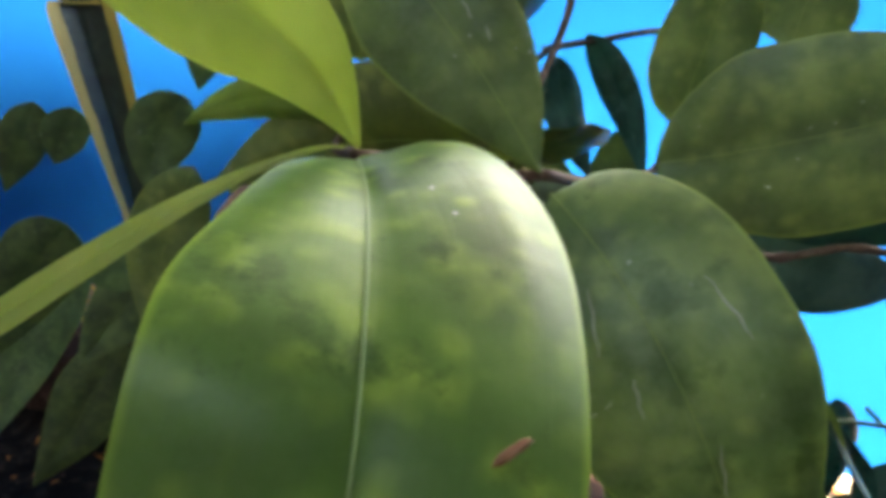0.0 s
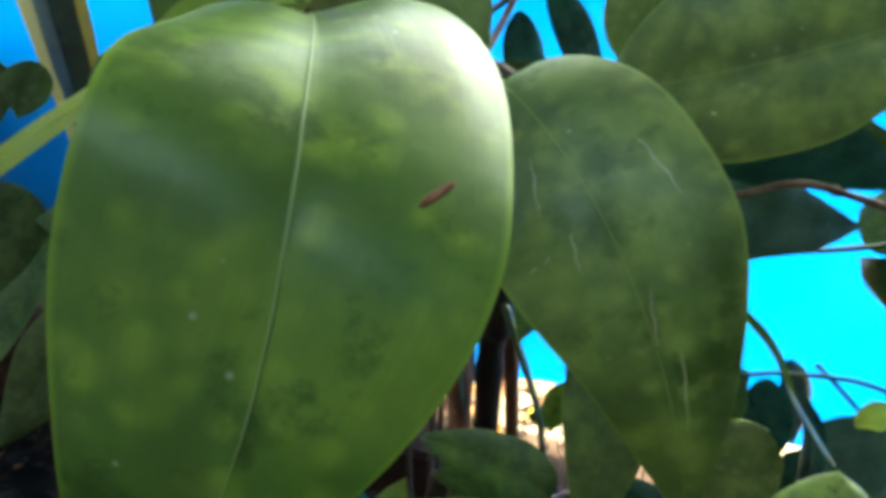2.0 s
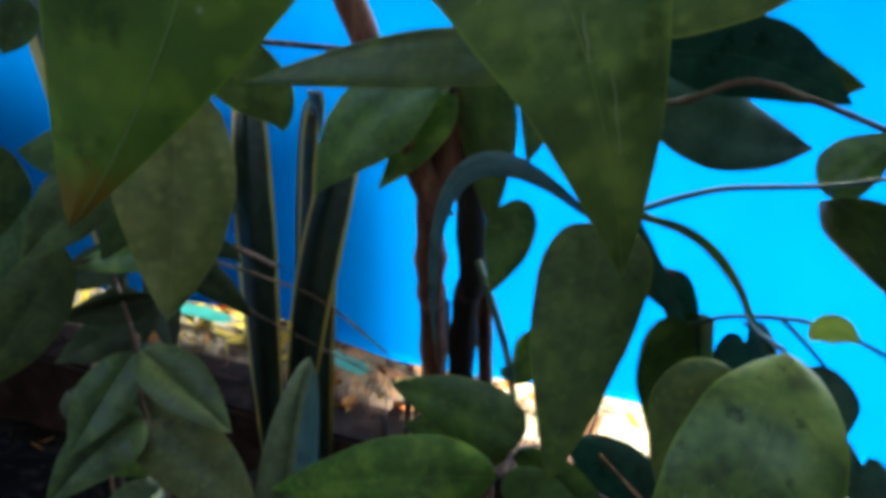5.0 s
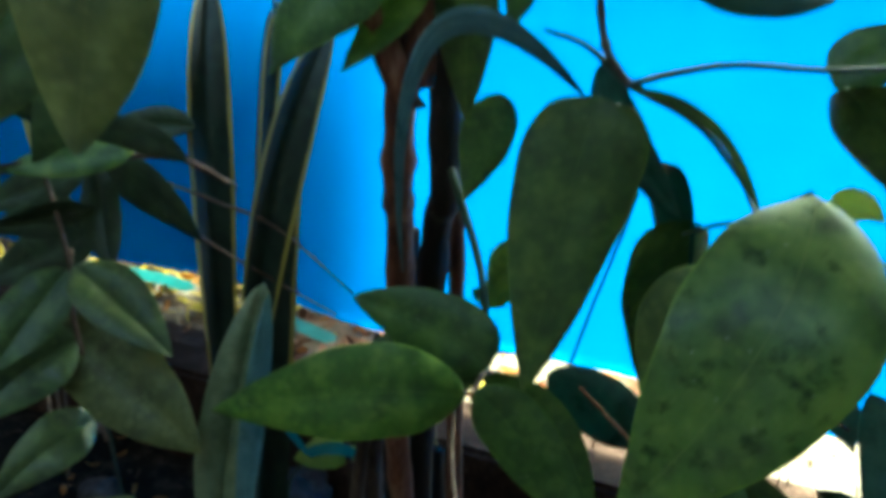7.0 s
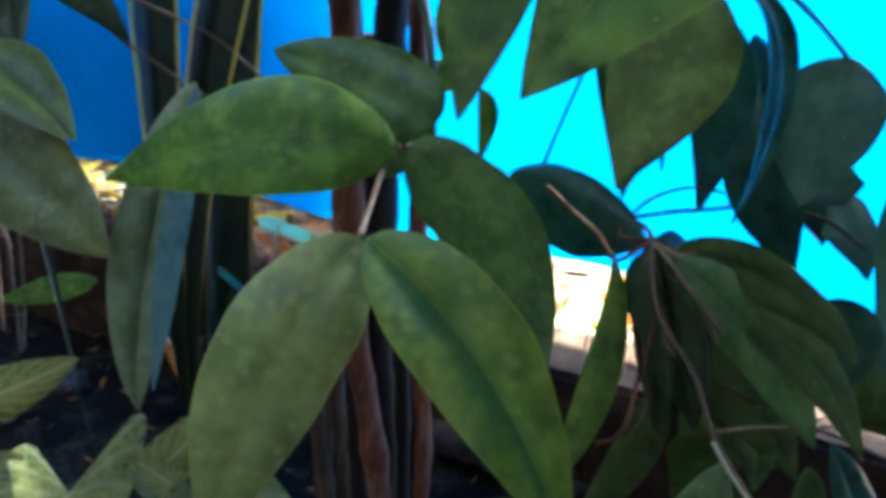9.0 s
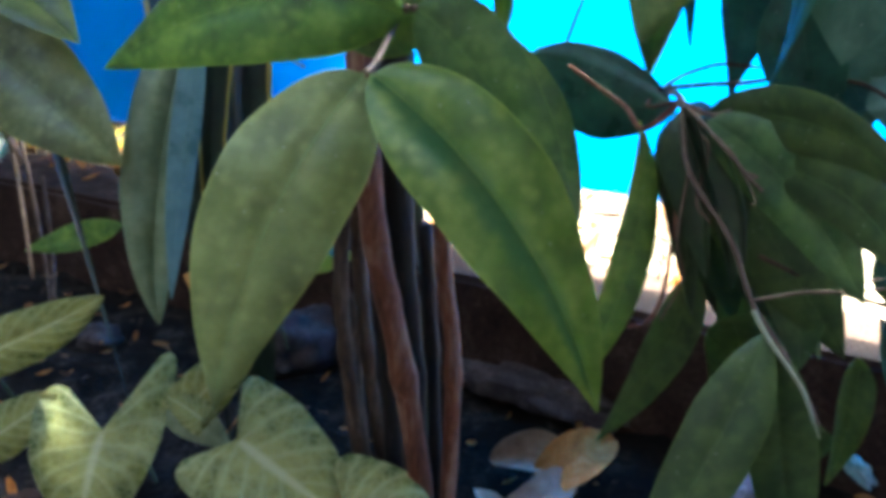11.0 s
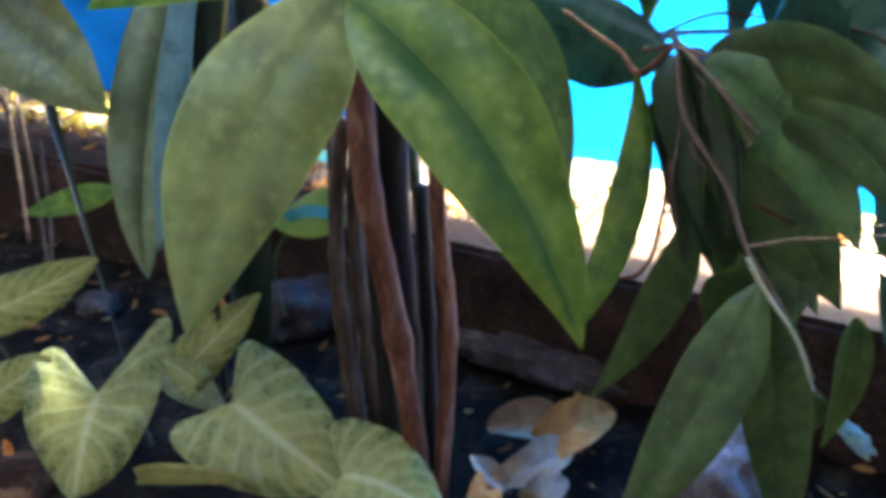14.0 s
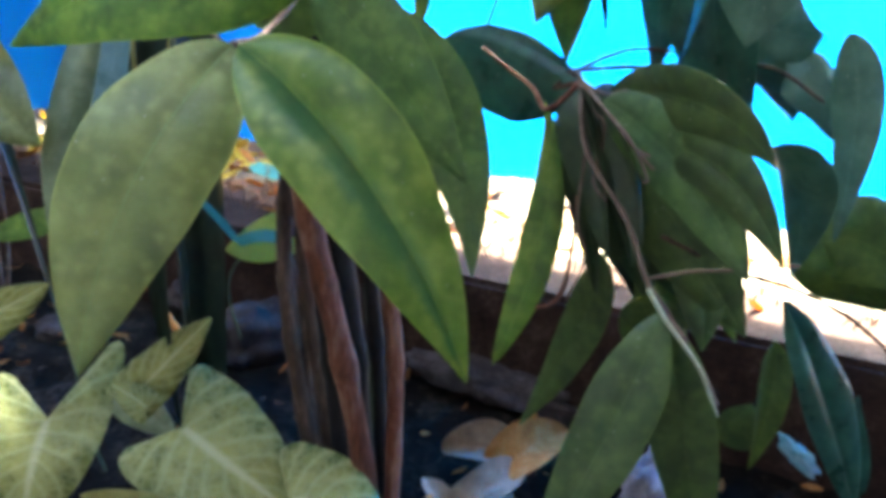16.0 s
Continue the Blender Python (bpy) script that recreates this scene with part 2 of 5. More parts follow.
# snake plant: grey-green cross-banded blade with a yellow margin
def snake_material(name, margin):
    m, n, l, b = material(name, 0.4)
    uv = n.new("ShaderNodeTexCoord").outputs["UV"]
    obj = n.new("ShaderNodeTexCoord").outputs["Object"]
    sep = n.new("ShaderNodeSeparateXYZ")
    l.new(uv, sep.inputs[0])
    edge = math_node(n, l, 'ABSOLUTE', math_node(n, l, 'SUBTRACT', sep.outputs[1], 0.5))
    edge = math_node(n, l, 'ADD', edge, math_node(n, l, 'MULTIPLY', math_node(n, l, 'SUBTRACT', noise_tex(n, l, 30, 3, obj), 0.5), 0.10))
    mp = n.new("ShaderNodeMapping")
    mp.inputs["Scale"].default_value = (34, 3, 1)
    l.new(uv, mp.inputs[0])
    band = ramp(n, l, noise_tex(n, l, 1.0, 4, mp.outputs[0]), [(0.35, (0.006, 0.014, 0.011)), (0.6, (0.016, 0.032, 0.022)), (0.75, (0.05, 0.06, 0.03))])
    marg = ramp(n, l, edge, [(margin, (0, 0, 0)), (margin + 0.03, (1, 1, 1))])
    marg = math_node(n, l, 'MULTIPLY', marg, ramp(n, l, sep.outputs[0], [(0.28, (0, 0, 0)), (0.38, (1, 1, 1))]))
    l.new(mix(n, l, marg, band, (0.42, 0.31, 0.07)), b.inputs["Base Color"])
    return m


snake = snake_material("snake plant blade", 0.40)
broad_margin = snake_material("snake plant blade with broad margin", 0.30)

# arrowhead vine: cream veins on pale green
arrow_mat, n, l, b = material("arrowhead leaf", 0.5)
uv = n.new("ShaderNodeTexCoord").outputs["UV"]
obj = n.new("ShaderNodeTexCoord").outputs["Object"]
sep = n.new("ShaderNodeSeparateXYZ")
l.new(uv, sep.inputs[0])
av = math_node(n, l, 'ABSOLUTE', math_node(n, l, 'SUBTRACT', sep.outputs[1], 0.5))
ph = math_node(n, l, 'SUBTRACT', math_node(n, l, 'MULTIPLY', sep.outputs[0], 44.0), math_node(n, l, 'MULTIPLY', av, 34.0))
ph = math_node(n, l, 'ADD', ph, math_node(n, l, 'MULTIPLY', noise_tex(n, l, 40, 3, obj), 3.0))
vein = math_node(n, l, 'MULTIPLY', math_node(n, l, 'ADD', math_node(n, l, 'SINE', ph), 1.0), 0.5)
vein = math_node(n, l, 'POWER', vein, 3.5)
rib = ramp(n, l, av, [(0.015, (1, 1, 1)), (0.05, (0, 0, 0))])
mot = noise_tex(n, l, 70, 4, obj)
acol = ramp(n, l, math_node(n, l, 'ADD', math_node(n, l, 'MULTIPLY', mot, 0.7), math_node(n, l, 'MULTIPLY', av, 0.55)), [(0.36, (0.38, 0.355, 0.105)), (0.52, (0.235, 0.235, 0.058)), (0.70, (0.060, 0.088, 0.018))])
net = n.new("ShaderNodeTexVoronoi")
net.feature = 'DISTANCE_TO_EDGE'
net.inputs["Scale"].default_value = 110
l.new(obj, net.inputs["Vector"])
mesh = ramp(n, l, net.outputs["Distance"], [(0.03, (1, 1, 1)), (0.16, (0, 0, 0))])
acol = mix(n, l, math_node(n, l, 'MULTIPLY', mesh, 0.40), acol, (0.40, 0.40, 0.18))
acol = mix(n, l, math_node(n, l, 'MULTIPLY', vein, 0.55), acol, (0.46, 0.45, 0.21))
acol = mix(n, l, math_node(n, l, 'MULTIPLY', rib, 0.8), acol, (0.58, 0.57, 0.32))
l.new(acol, b.inputs["Base Color"])
bump(n, l, b, vein, 0.35, 0.0012)
tr = n.new("ShaderNodeBsdfTranslucent")
l.new(acol, tr.inputs[0])
ms = n.new("ShaderNodeMixShader")
ms.inputs[0].default_value = 0.2
l.new(b.outputs[0], ms.inputs[1])
l.new(tr.outputs[0], ms.inputs[2])
l.new(ms.outputs[0], n["Material Output"].inputs[0])

dead_mat = rough_material("dead leaf", [(0.3, (0.26, 0.075, 0.012)), (0.5, (0.48, 0.19, 0.045)), (0.7, (0.56, 0.34, 0.16))], 50, 0.7, 0.5, 0.001, 300)
grey_dead_mat = rough_material("bleached dead leaf", [(0.3, (0.15, 0.095, 0.07)), (0.55, (0.29, 0.215, 0.17)), (0.75, (0.44, 0.36, 0.30))], 40, 0.75, 0.5, 0.001, 300)
stone_mat = rough_material("purple-grey stone", [(0.3, (0.02, 0.014, 0.016)), (0.5, (0.055, 0.040, 0.044)), (0.7, (0.16, 0.125, 0.13))], 30, 0.85, 0.8, 0.004, 220)
pale_stone_mat = rough_material("pale lilac stone", [(0.3, (0.06, 0.048, 0.055)), (0.5, (0.18, 0.145, 0.16)), (0.7, (0.38, 0.33, 0.35))], 60, 0.85, 0.9, 0.004, 260)
strip_mat = rough_material("teal plastic", [(0.3, (0.02, 0.13, 0.14)), (0.7, (0.05, 0.25, 0.26))], 30, 0.4, 0.2, 0.0005)
scrap_mat = rough_material("pale blue plastic", [(0.35, (0.10, 0.36, 0.46)), (0.65, (0.50, 0.66, 0.72))], 60, 0.4, 0.2, 0.0005)
scar_mat = rough_material("dry scar", [(0.3, (0.32, 0.34, 0.22)), (0.7, (0.60, 0.60, 0.46))], 300, 0.7, 0.3, 0.0003, 900)
gold_mat = rough_material("yellow fallen leaf", [(0.3, (0.36, 0.24, 0.03)), (0.5, (0.55, 0.42, 0.06)), (0.7, (0.5, 0.32, 0.16))], 25, 0.7, 0.3, 0.001)
husk_mat = rough_material("brown husk", [(0.3, (0.14, 0.06, 0.03)), (0.7, (0.34, 0.17, 0.10))], 300, 0.6, 0.5, 0.0003, 900)


# ---- helpers for meshes ----
def part(name, bm, mat, parent=None, label="", smooth=True):
    me = bpy.data.meshes.new(name)
    bm.to_mesh(me)
    bm.free()
    if smooth:
        for p in me.polygons:
            p.use_smooth = True
    if mat:
        me.materials.append(mat)
    ob = new(name, me)
    if parent:
        ob.parent = parent
    if label:
        ob["label"] = label
    return ob


def bezier(b, m, t, s):
    """A point on the quadratic arc that passes m at its half."""
    c = 2 * m - 0.5 * (b + t)
    return b * (1 - s) ** 2 + c * 2 * s * (1 - s) + t * s * s


def tube(bm, pts, radii, seg=8, knots=0.0, rng=None):
    rings = []
    n = len(pts)
    ref = Vector((0.31, 0.22, 0.93))
    for i, p in enumerate(pts):
        d = (pts[min(i + 1, n - 1)] - pts[max(i - 1, 0)]).normalized()
        u = d.cross(ref)
        u = u.normalized() if u.length > 1e-4 else Vector((1, 0, 0))
        w = d.cross(u)
        ring = []
        for k in range(seg):
            a = 2 * math.pi * k / seg
            r = radii[i] * (1 + (rng.uniform(-knots, knots) if rng else 0))
            ring.append(bm.verts.new(p + (u * math.cos(a) + w * math.sin(a)) * r))
        rings.append(ring)
    for a, c in zip(rings, rings[1:]):
        for k in range(seg):
            bm.faces.new((a[k], a[(k + 1) % seg], c[(k + 1) % seg], c[k]))
    bm.faces.new(rings[0][::-1])
    bm.faces.new(rings[-1])


def smooth_path(points, steps=8):
    """Catmull-Rom through the points."""
    p = [Vector(q) for q in points]
    p = [2 * p[0] - p[1]] + p + [2 * p[-1] - p[-2]]
    out = []
    for i in range(1, len(p) - 2):
        for k in range(steps):
            s = k / steps
            a, b, c, d = p[i - 1:i + 3]
            out.append(0.5 * ((2 * b) + (c - a) * s + (2 * a - 5 * b + 4 * c - d) * s * s + (3 * b - a - 3 * c + d) * s ** 3))
    out.append(p[-2])
    return out


LEAF_RNG = random.Random(7)


def leaf(plant, b, m, t, width, face, cup=0.12, base=0.55, point=0.85, mat=None, label="", name="leaf", rows=26, cols=12, rib=True, lobe=0.0, rise=0.0, groove=0.10, thick=0.00035, marks=(), pale_rib=False, lobe_right=None, arch_left=0.0, arch_right=0.0, rib_bow=0.0, left=None):
    """A blade along the arc from b through m to t, face its upper side, with thickness, a trough along the midrib and a raised midrib."""
    b, m, t, face = Vector(b), Vector(m), Vector(t), Vector(face)
    rng = LEAF_RNG
    left = left or (base, point)

    def outline(s, v):
        p, q, k = (*left, 1.0)[:3] if v > 0 else (base, point, 1.0)
        top = p / (p + q)
        return k * (s ** p) * ((1 - s) ** q) / (top ** p * (1 - top) ** q) if 0 < s < 1 else 0

    ph1, ph2, am = rng.uniform(0, 6.28), rng.uniform(0, 6.28), rng.uniform(0.014, 0.036)
    sway = rng.uniform(-0.04, 0.04)
    bm = bmesh.new()
    uvl = bm.loops.layers.uv.new("UVMap")
    top, bot, uvs, spine = [], [], {}, []

    def surface(s, v):
        p = bezier(b, m, t, s)
        d = (bezier(b, m, t, min(s + 0.01, 1)) - bezier(b, m, t, max(s - 0.01, 0))).normalized()
        side = d.cross(face).normalized()
        up = side.cross(d).normalized()
        w = width * 0.5 * outline(s, v) + 0.0004
        w *= 1 + 0.022 * math.sin(8 * s + ph1 + (2.1 if v > 0 else 0)) + 0.012 * math.sin(21 * s + ph2 + (1.3 if v < 0 else 0))
        p = p + side * sway * width * math.sin(3.14 * s)
        lift = -cup * v * v + groove * abs(v) ** 0.7 - 0.02
        wave = am * abs(v) * math.sin(9 * s + ph1 + (1.5 if v > 0 else 0)) + 0.5 * am * v * math.sin(17 * s + ph2)
        back = 2 * w * (lobe if v > 0 or lobe_right is None else lobe_right) * abs(v) ** 1.6 * (1 - s) ** 2
        p = p + Vector((0, 0, 1)) * (arch_left if v > 0 else arch_right) * s / 0.11 * math.exp(1 - s / 0.11) * (0.15 + 0.85 * min(1, 1.3 * abs(v)))
        return p + side * v * w + up * (lift * 2 * w + wave * width + rise * v * v * (1 - s) ** 3 * 2 * w) - d * back, up

    for i in range(rows + 1):
        s = i / rows
        s = s * s * (3 - 2 * s) * 0.35 + s * 0.65
        ra, rb = [], []
        for j in range(cols + 1):
            v = 2 * j / cols - 1
            v = math.sin(v * math.pi / 2) * 0.5 + v * 0.5
            q, up = surface(s, v)
            va, vb = bm.verts.new(q), bm.verts.new(q - up * thick * (1 - 0.8 * abs(v)))
            uvs[va] = uvs[vb] = (s, v * 0.5 + 0.5)
            ra.append(va)
            rb.append(vb)
        top.append(ra)
        bot.append(rb)
        q, up = surface(s, rib_bow * s * (s - 0.51))
        spine.append(q + up * 0.00012)
    for i in range(rows):
        for j in range(cols):
            bm.faces.new((top[i][j], top[i + 1][j], top[i + 1][j + 1], top[i][j + 1]))
            bm.faces.new((bot[i][j], bot[i][j + 1], bot[i + 1][j + 1], bot[i + 1][j]))
        bm.faces.new((top[i][0], bot[i][0], bot[i + 1][0], top[i + 1][0]))
        bm.faces.new((top[i][cols], top[i + 1][cols], bot[i + 1][cols], bot[i][cols]))
    for f in bm.faces:
        for lp in f.loops:
            lp[uvl].uv = uvs[lp.vert]
    bmesh.ops.recalc_face_normals(bm, faces=bm.faces)
    ob = part(name, bm, mat, plant, label)
    ob.data.set_sharp_from_angle(angle=0.9)
    if rib:
        bm = bmesh.new()
        pts = spine
        tube(bm, pts, [max(0.00012, (0.00026 if pale_rib else 0.0002) * (1 - 0.75 * i / rows) * min(1, width / 0.04)) for i in range(len(pts))], 6)
        part("midrib", bm, rib_mat if pale_rib else mat, ob)
    for s0, v0, s1, v1, wd in marks:
        bm = bmesh.new()
        pts = []
        for k in range(7):
            q, up = surface(s0 + (s1 - s0) * k / 6, v0 + (v1 - v0) * k / 6 + 0.012 * math.sin(k * 2.1 + s0 * 30))
            pts.append(q + up * 0.00004)
        tube(bm, pts, [wd * (0.25 + 0.75 * math.sin(3.14 * (k + 0.5) / 7)) for k in range(7)], 5)
        part("scar", bm, scar_mat, ob, "pale dry scratch")
    return ob


rib_mat = leaf_material("midrib", (0.13, 0.21, 0.06), (0.19, 0.28, 0.09), (0.28, 0.36, 0.14), 0.45, 0.2, 0.1, 0.1)


def thing(name, loc, label, category, group="", kind=""):
    e = new(name)
    e.empty_display_size = 0.05
    return tagged(e, label, category, group, kind)


def box(bm, c, size, rot=None):
    m = Matrix.Translation(c) @ (rot or Matrix()) @ Matrix.Diagonal((*size, 1))
    return bmesh.ops.create_cube(bm, size=1, matrix=m)


# ---- ground, bed edge, sheet ----
ALONG = Vector((0.8927, -0.4507, 0))       # run of the bed's edge
BACK = Vector((0.4507, 0.8927, 0))         # from the bed towards the sheet
EDGE = Vector((0.10, 0.945, 0))            # a point on the edge's front


def terrain(name, mat, x0, x1, y0, y1, z, nx, ny, amp, label, category):
    bm = bmesh.new()
    g = [[bm.verts.new(EDGE + ALONG * (x0 + (x1 - x0) * i / nx) + BACK * (y0 + (y1 - y0) * j / ny)) for i in range(nx + 1)] for j in range(ny + 1)]
    for row in g:
        for v in row:
            v.co.z = z + amp * (noise.fractal(v.co * 14, 1.0, 2.0, 4) + 0.5 * noise.noise(v.co * 60))
    for j in range(ny):
        for i in range(nx):
            bm.faces.new((g[j][i], g[j][i + 1], g[j + 1][i + 1], g[j + 1][i]))
    return tagged(part(name, bm, mat), label, category, kind="structure")


terrain("soil_bed", soil_mat, -2.2, 1.6, -2.0, 0.02, 0.02, 190, 110, 0.012, "dark damp garden soil strewn with litter", "soil")
terrain("ground", yard_mat, -60, 60, 0.06, 80, 0.16, 60, 60, 0.0, "pale sunlit earth yard behind the bed", "ground")
terrain("ground", yard_mat, -60, 60, -80, -1.98, 0.01, 40, 40, 0.0, "pale earth yard", "ground")

bm = bmesh.new()
box(bm, EDGE + BACK * 0.07 + Vector((0, 0, 0.0375)), (5.0, 0.14, 0.275), Matrix.Rotation(math.atan2(ALONG.y, ALONG.x), 4, 'Z'))
bmesh.ops.bevel(bm, geom=bm.edges[:], offset=0.008, segments=2, affect='EDGES')
tagged(part("bed_edge", bm, board_mat, smooth=False), "brown weathered edging wall of the planting bed", "edging", kind="structure")

bm = bmesh.new()
nx, nz = 120, 40
g = []
for j in range(nz + 1):
    row = []
    for i in range(nx + 1):
        u, h = -2.6 + 6.0 * i / nx, 0.79 * j / nz
        near = min(1, max(0, (u + 0.45) / 0.6))
        p = EDGE + ALONG * u + BACK * (0.20 - 0.08 * near + 0.012 * math.sin(u * 9) + 0.010 * noise.noise(Vector((u * 3, h * 1.5, 0))))
        p.z = 0.25 + 0.016 * near + h + 0.006 * math.sin(u * 7)
        row.append(bm.verts.new(p))
    g.append(row)
for j in range(nz):
    for i in range(nx):
        bm.faces.new((g[j][i], g[j][i + 1], g[j + 1][i + 1], g[j + 1][i]))
bmesh.ops.solidify(bm, geom=bm.faces[:], thickness=0.002)
tagged(part("fence_sheet", bm, tarp_mat), "bright blue fence sheet standing behind the bed", "fence", kind="structure")

plank_mat = rough_material("weathered plank", [(0.3, (0.02, 0.009, 0.007)), (0.52, (0.062, 0.030, 0.022)), (0.75, (0.16, 0.095, 0.072))], 22, 0.8, 0.7, 0.002, 240)


def plank(u, w, length, width, turn, drop):
    """A worn board with rounded edges, resting on the edging and the yard."""
    bm = bmesh.new()
    bmesh.ops.create_grid(bm, x_segments=40, y_segments=4, size=0.5)
    for v in bm.verts:
        v.co.x *= length
        v.co.y *= width * (1 + 0.05 * math.sin(v.co.x * 9))
        v.co.z = 0.003 * noise.noise(v.co * 12) - 0.012 * (abs(v.co.y) > width * 0.45)
    geom = bmesh.ops.solidify(bm, geom=bm.faces[:], thickness=0.03)
    bmesh.ops.recalc_face_normals(bm, faces=bm.faces)
    ob = part("plank", bm, plank_mat, smooth=False)
    ob.matrix_world = Matrix.Translation(EDGE + ALONG * u + BACK * w + Vector((0, 0, 0.180 - drop))) @ Matrix.Rotation(math.atan2(ALONG.y, ALONG.x) + turn, 4, 'Z')
    return tagged(ob, "weathered reddish-brown plank lying along the edging", "plank", "planks along the edging")


plank(-0.80, 0.115, 1.30, 0.085, 0.02, 0.0)

TURN = Matrix.Rotation(math.atan2(ALONG.y, ALONG.x), 4, 'Z')
# Unseen wall, added to shade the sheet's left; its slot passes sun.
bm = bmesh.new()
for u, z, length, height in ((-1.85, 0.50, 3.46, 0.70), (-1.85, 1.375, 3.46, 0.65), (-2.365, 0.95, 2.43, 0.20), (-0.345, 0.95, 0.45, 0.20)):
    box(bm, EDGE + ALONG * u + BACK * 0.75 + Vector((0, 0, z)), (length, 0.05, height), TURN)
tagged(part("shade_wall_yard", bm, wall_mat, smooth=False), "unseen added wall shading the fence sheet, slotted to pass sun", "wall", kind="structure")
# Wall out of view, added to limit the fill light from behind.
bm = bmesh.new()
box(bm, EDGE + BACK * -1.62 + Vector((0, 0, 0.85)), (4.9, 0.2, 1.72), TURN)
bmesh.ops.bevel(bm, geom=bm.edges[:], offset=0.01, segments=2, affect='EDGES')
tagged(part("fill_block_house", bm, house_mat, smooth=False), "unseen added pale wall that limits light from behind", "wall", kind="structure")
# Side walls nobody sees, added to close off light from both ends.
for k, side in enumerate((-2.3, 1.35)):
    bm = bmesh.new()
    box(bm, EDGE + ALONG * side + BACK * -0.74 + Vector((0, 0, 1.19)), (0.12, 1.54, 2.40), TURN)
    bmesh.ops.bevel(bm, geom=bm.edges[:], offset=0.01, segments=2, affect='EDGES')
    tagged(part("light_block_side_%d" % (k + 1), bm, board_mat, smooth=False), "unseen added brown side wall that blocks light", "wall", kind="structure")
# Unseen roof, added to keep the sun off the plants.
bm = bmesh.new()
box(bm, EDGE + BACK * -0.20 + Vector((0, 0, 2.46)), (7.0, 2.30, 0.12), TURN)
tagged(part("roof", bm, roof_mat, smooth=False), "unseen added roof that shades the bed", "roof", kind="structure")

# ---- plants: helpers ----
def stem(plant, points, r0, r1, mat, name="twig", seg=8, knots=0.0, label=""):
    """A tapering round stem through the points, with swollen joints where knots is set."""
    pts = smooth_path(points, 8)
    n = len(pts)
    rng = random.Random(n * 31 + int(r0 * 1e5))
    rad = []
    for i in range(n):
        r = r0 + (r1 - r0) * i / (n - 1)
        if knots:
            r *= 1 + knots * max(0, math.sin(i * 1.7 + 0.5)) ** 6 + rng.uniform(-0.04, 0.04)
        rad.append(r)
    bm = bmesh.new()
    tube(bm, pts, rad, seg)
    bmesh.ops.recalc_face_normals(bm, faces=bm.faces)
    return part(name, bm, mat, plant, label)


def blob(name, c, size, mat, seed, label, category, rot=(0, 0, 0), rough=0.25, freq=1.4):
    """A rounded, uneven lump: stone, clod or wood."""
    bm = bmesh.new()
    bmesh.ops.create_icosphere(bm, subdivisions=4, radius=1)
    off = Vector((seed * 3.1, seed * 1.7, seed * 0.9))
    for v in bm.verts:
        k = 1 + rough * noise.fractal(v.co * freq + off, 1.0, 2.0, 4) + 0.12 * noise.noise(v.co * 5 + off)
        v.co = Vector((v.co.x * size[0], v.co.y * size[1], v.co.z * size[2])) * k
    ob = part(name, bm, mat)
    ob.matrix_world = pose(*c, *rot)
    return tagged(ob, label, category)


def dead_leaf(b, m, t, width, face, mat, label, cup=-0.35):
    h = leaf(None, b, m, t, width, face, cup=cup, base=0.6, point=0.8, mat=mat, name="dead_leaf", rib=False, rows=16, cols=8, thick=0.0006)
    return tagged(h, label, "dead leaf", "dead leaves on the soil")


# ---- shrub ----
shrub = thing("broadleaf_shrub", (0, 0, 0), "tall broadleaf shrub with glossy oval leaves on thin canes", "shrub")
snake_plant = thing("snake_plant", (0, 0, 0), "snake plant with dark banded blades and yellow margins", "snake plant")
arrowhead_vine = thing("arrowhead_vine", (0, 0, 0), "low arrowhead vine with cream-veined pale green leaves on soil", "vine")
leaf(shrub, (-0.009, 0.123, 0.839), (-0.005, 0.064, 0.821), (-0.032, 0.07, 0.762), 0.0475, (0.24, -0.83, 0.5), mat=worn, label="glossy broad green leaf with a browned tip", rib_bow=-1.2, pale_rib=True, groove=0.03, rows=60, cols=28, base=0.5, point=0.92, left=(0.6, 0.8, 0.88), arch_left=0.0022, lobe=0.15, lobe_right=0.45, cup=0.05, arch_right=0.006)
leaf(shrub, (0.0253, 0.1581, 0.8245), (0.0445, 0.1158, 0.7975), (0.063, 0.123, 0.739), 0.0445, (-0.2, -0.93, 0.3), cup=0.13, mat=scuffed, lobe=0.04, groove=0.05, rows=36, cols=18, marks=[(0.22, 0.25, 0.34, 0.42, 0.000204), (0.4, 0.28, 0.47, 0.36, 0.000238), (0.12, 0.45, 0.2, 0.75, 0.000272), (0.55, -0.1, 0.64, -0.02, 0.00017), (0.42, 0.5, 0.43, 0.58, 0.00017), (0.43, 0.65, 0.435, 0.72, 0.00017), (0.3, -0.55, 0.42, -0.62, 0.000204), (0.66, -0.25, 0.8, -0.2, 0.000153)], base=0.47, point=1.0)
leaf(shrub, (-0.0087, 0.1222, 0.841), (-0.023, 0.122, 0.8616), (-0.0467, 0.1234, 0.8651), 0.0203, (0.06, -0.99, 0.14), cup=0.1, mat=young, label="young yellow-green leaf", rows=34, cols=16, base=1.1, point=0.75)
leaf(shrub, (-0.011, 0.123, 0.841), (-0.042, 0.13, 0.829), (-0.112, 0.15, 0.786), 0.0095, (-0.5, -0.57, 0.65), cup=0.02, point=0.8, mat=young, label="young yellow-green leaf", groove=0.03, base=3.0)
leaf(shrub, (0.023, 0.158, 0.829), (0.006, 0.165, 0.856), (-0.017, 0.170, 0.882), 0.031, (0.12, -0.94, 0.31), cup=0.15, base=1.15, point=0.80, mat=scuffed, rows=34, cols=16, marks=[(0.5, 0.3, 0.58, 0.36, 0.0002), (0.42, 0.35, 0.46, 0.4, 0.0002)])
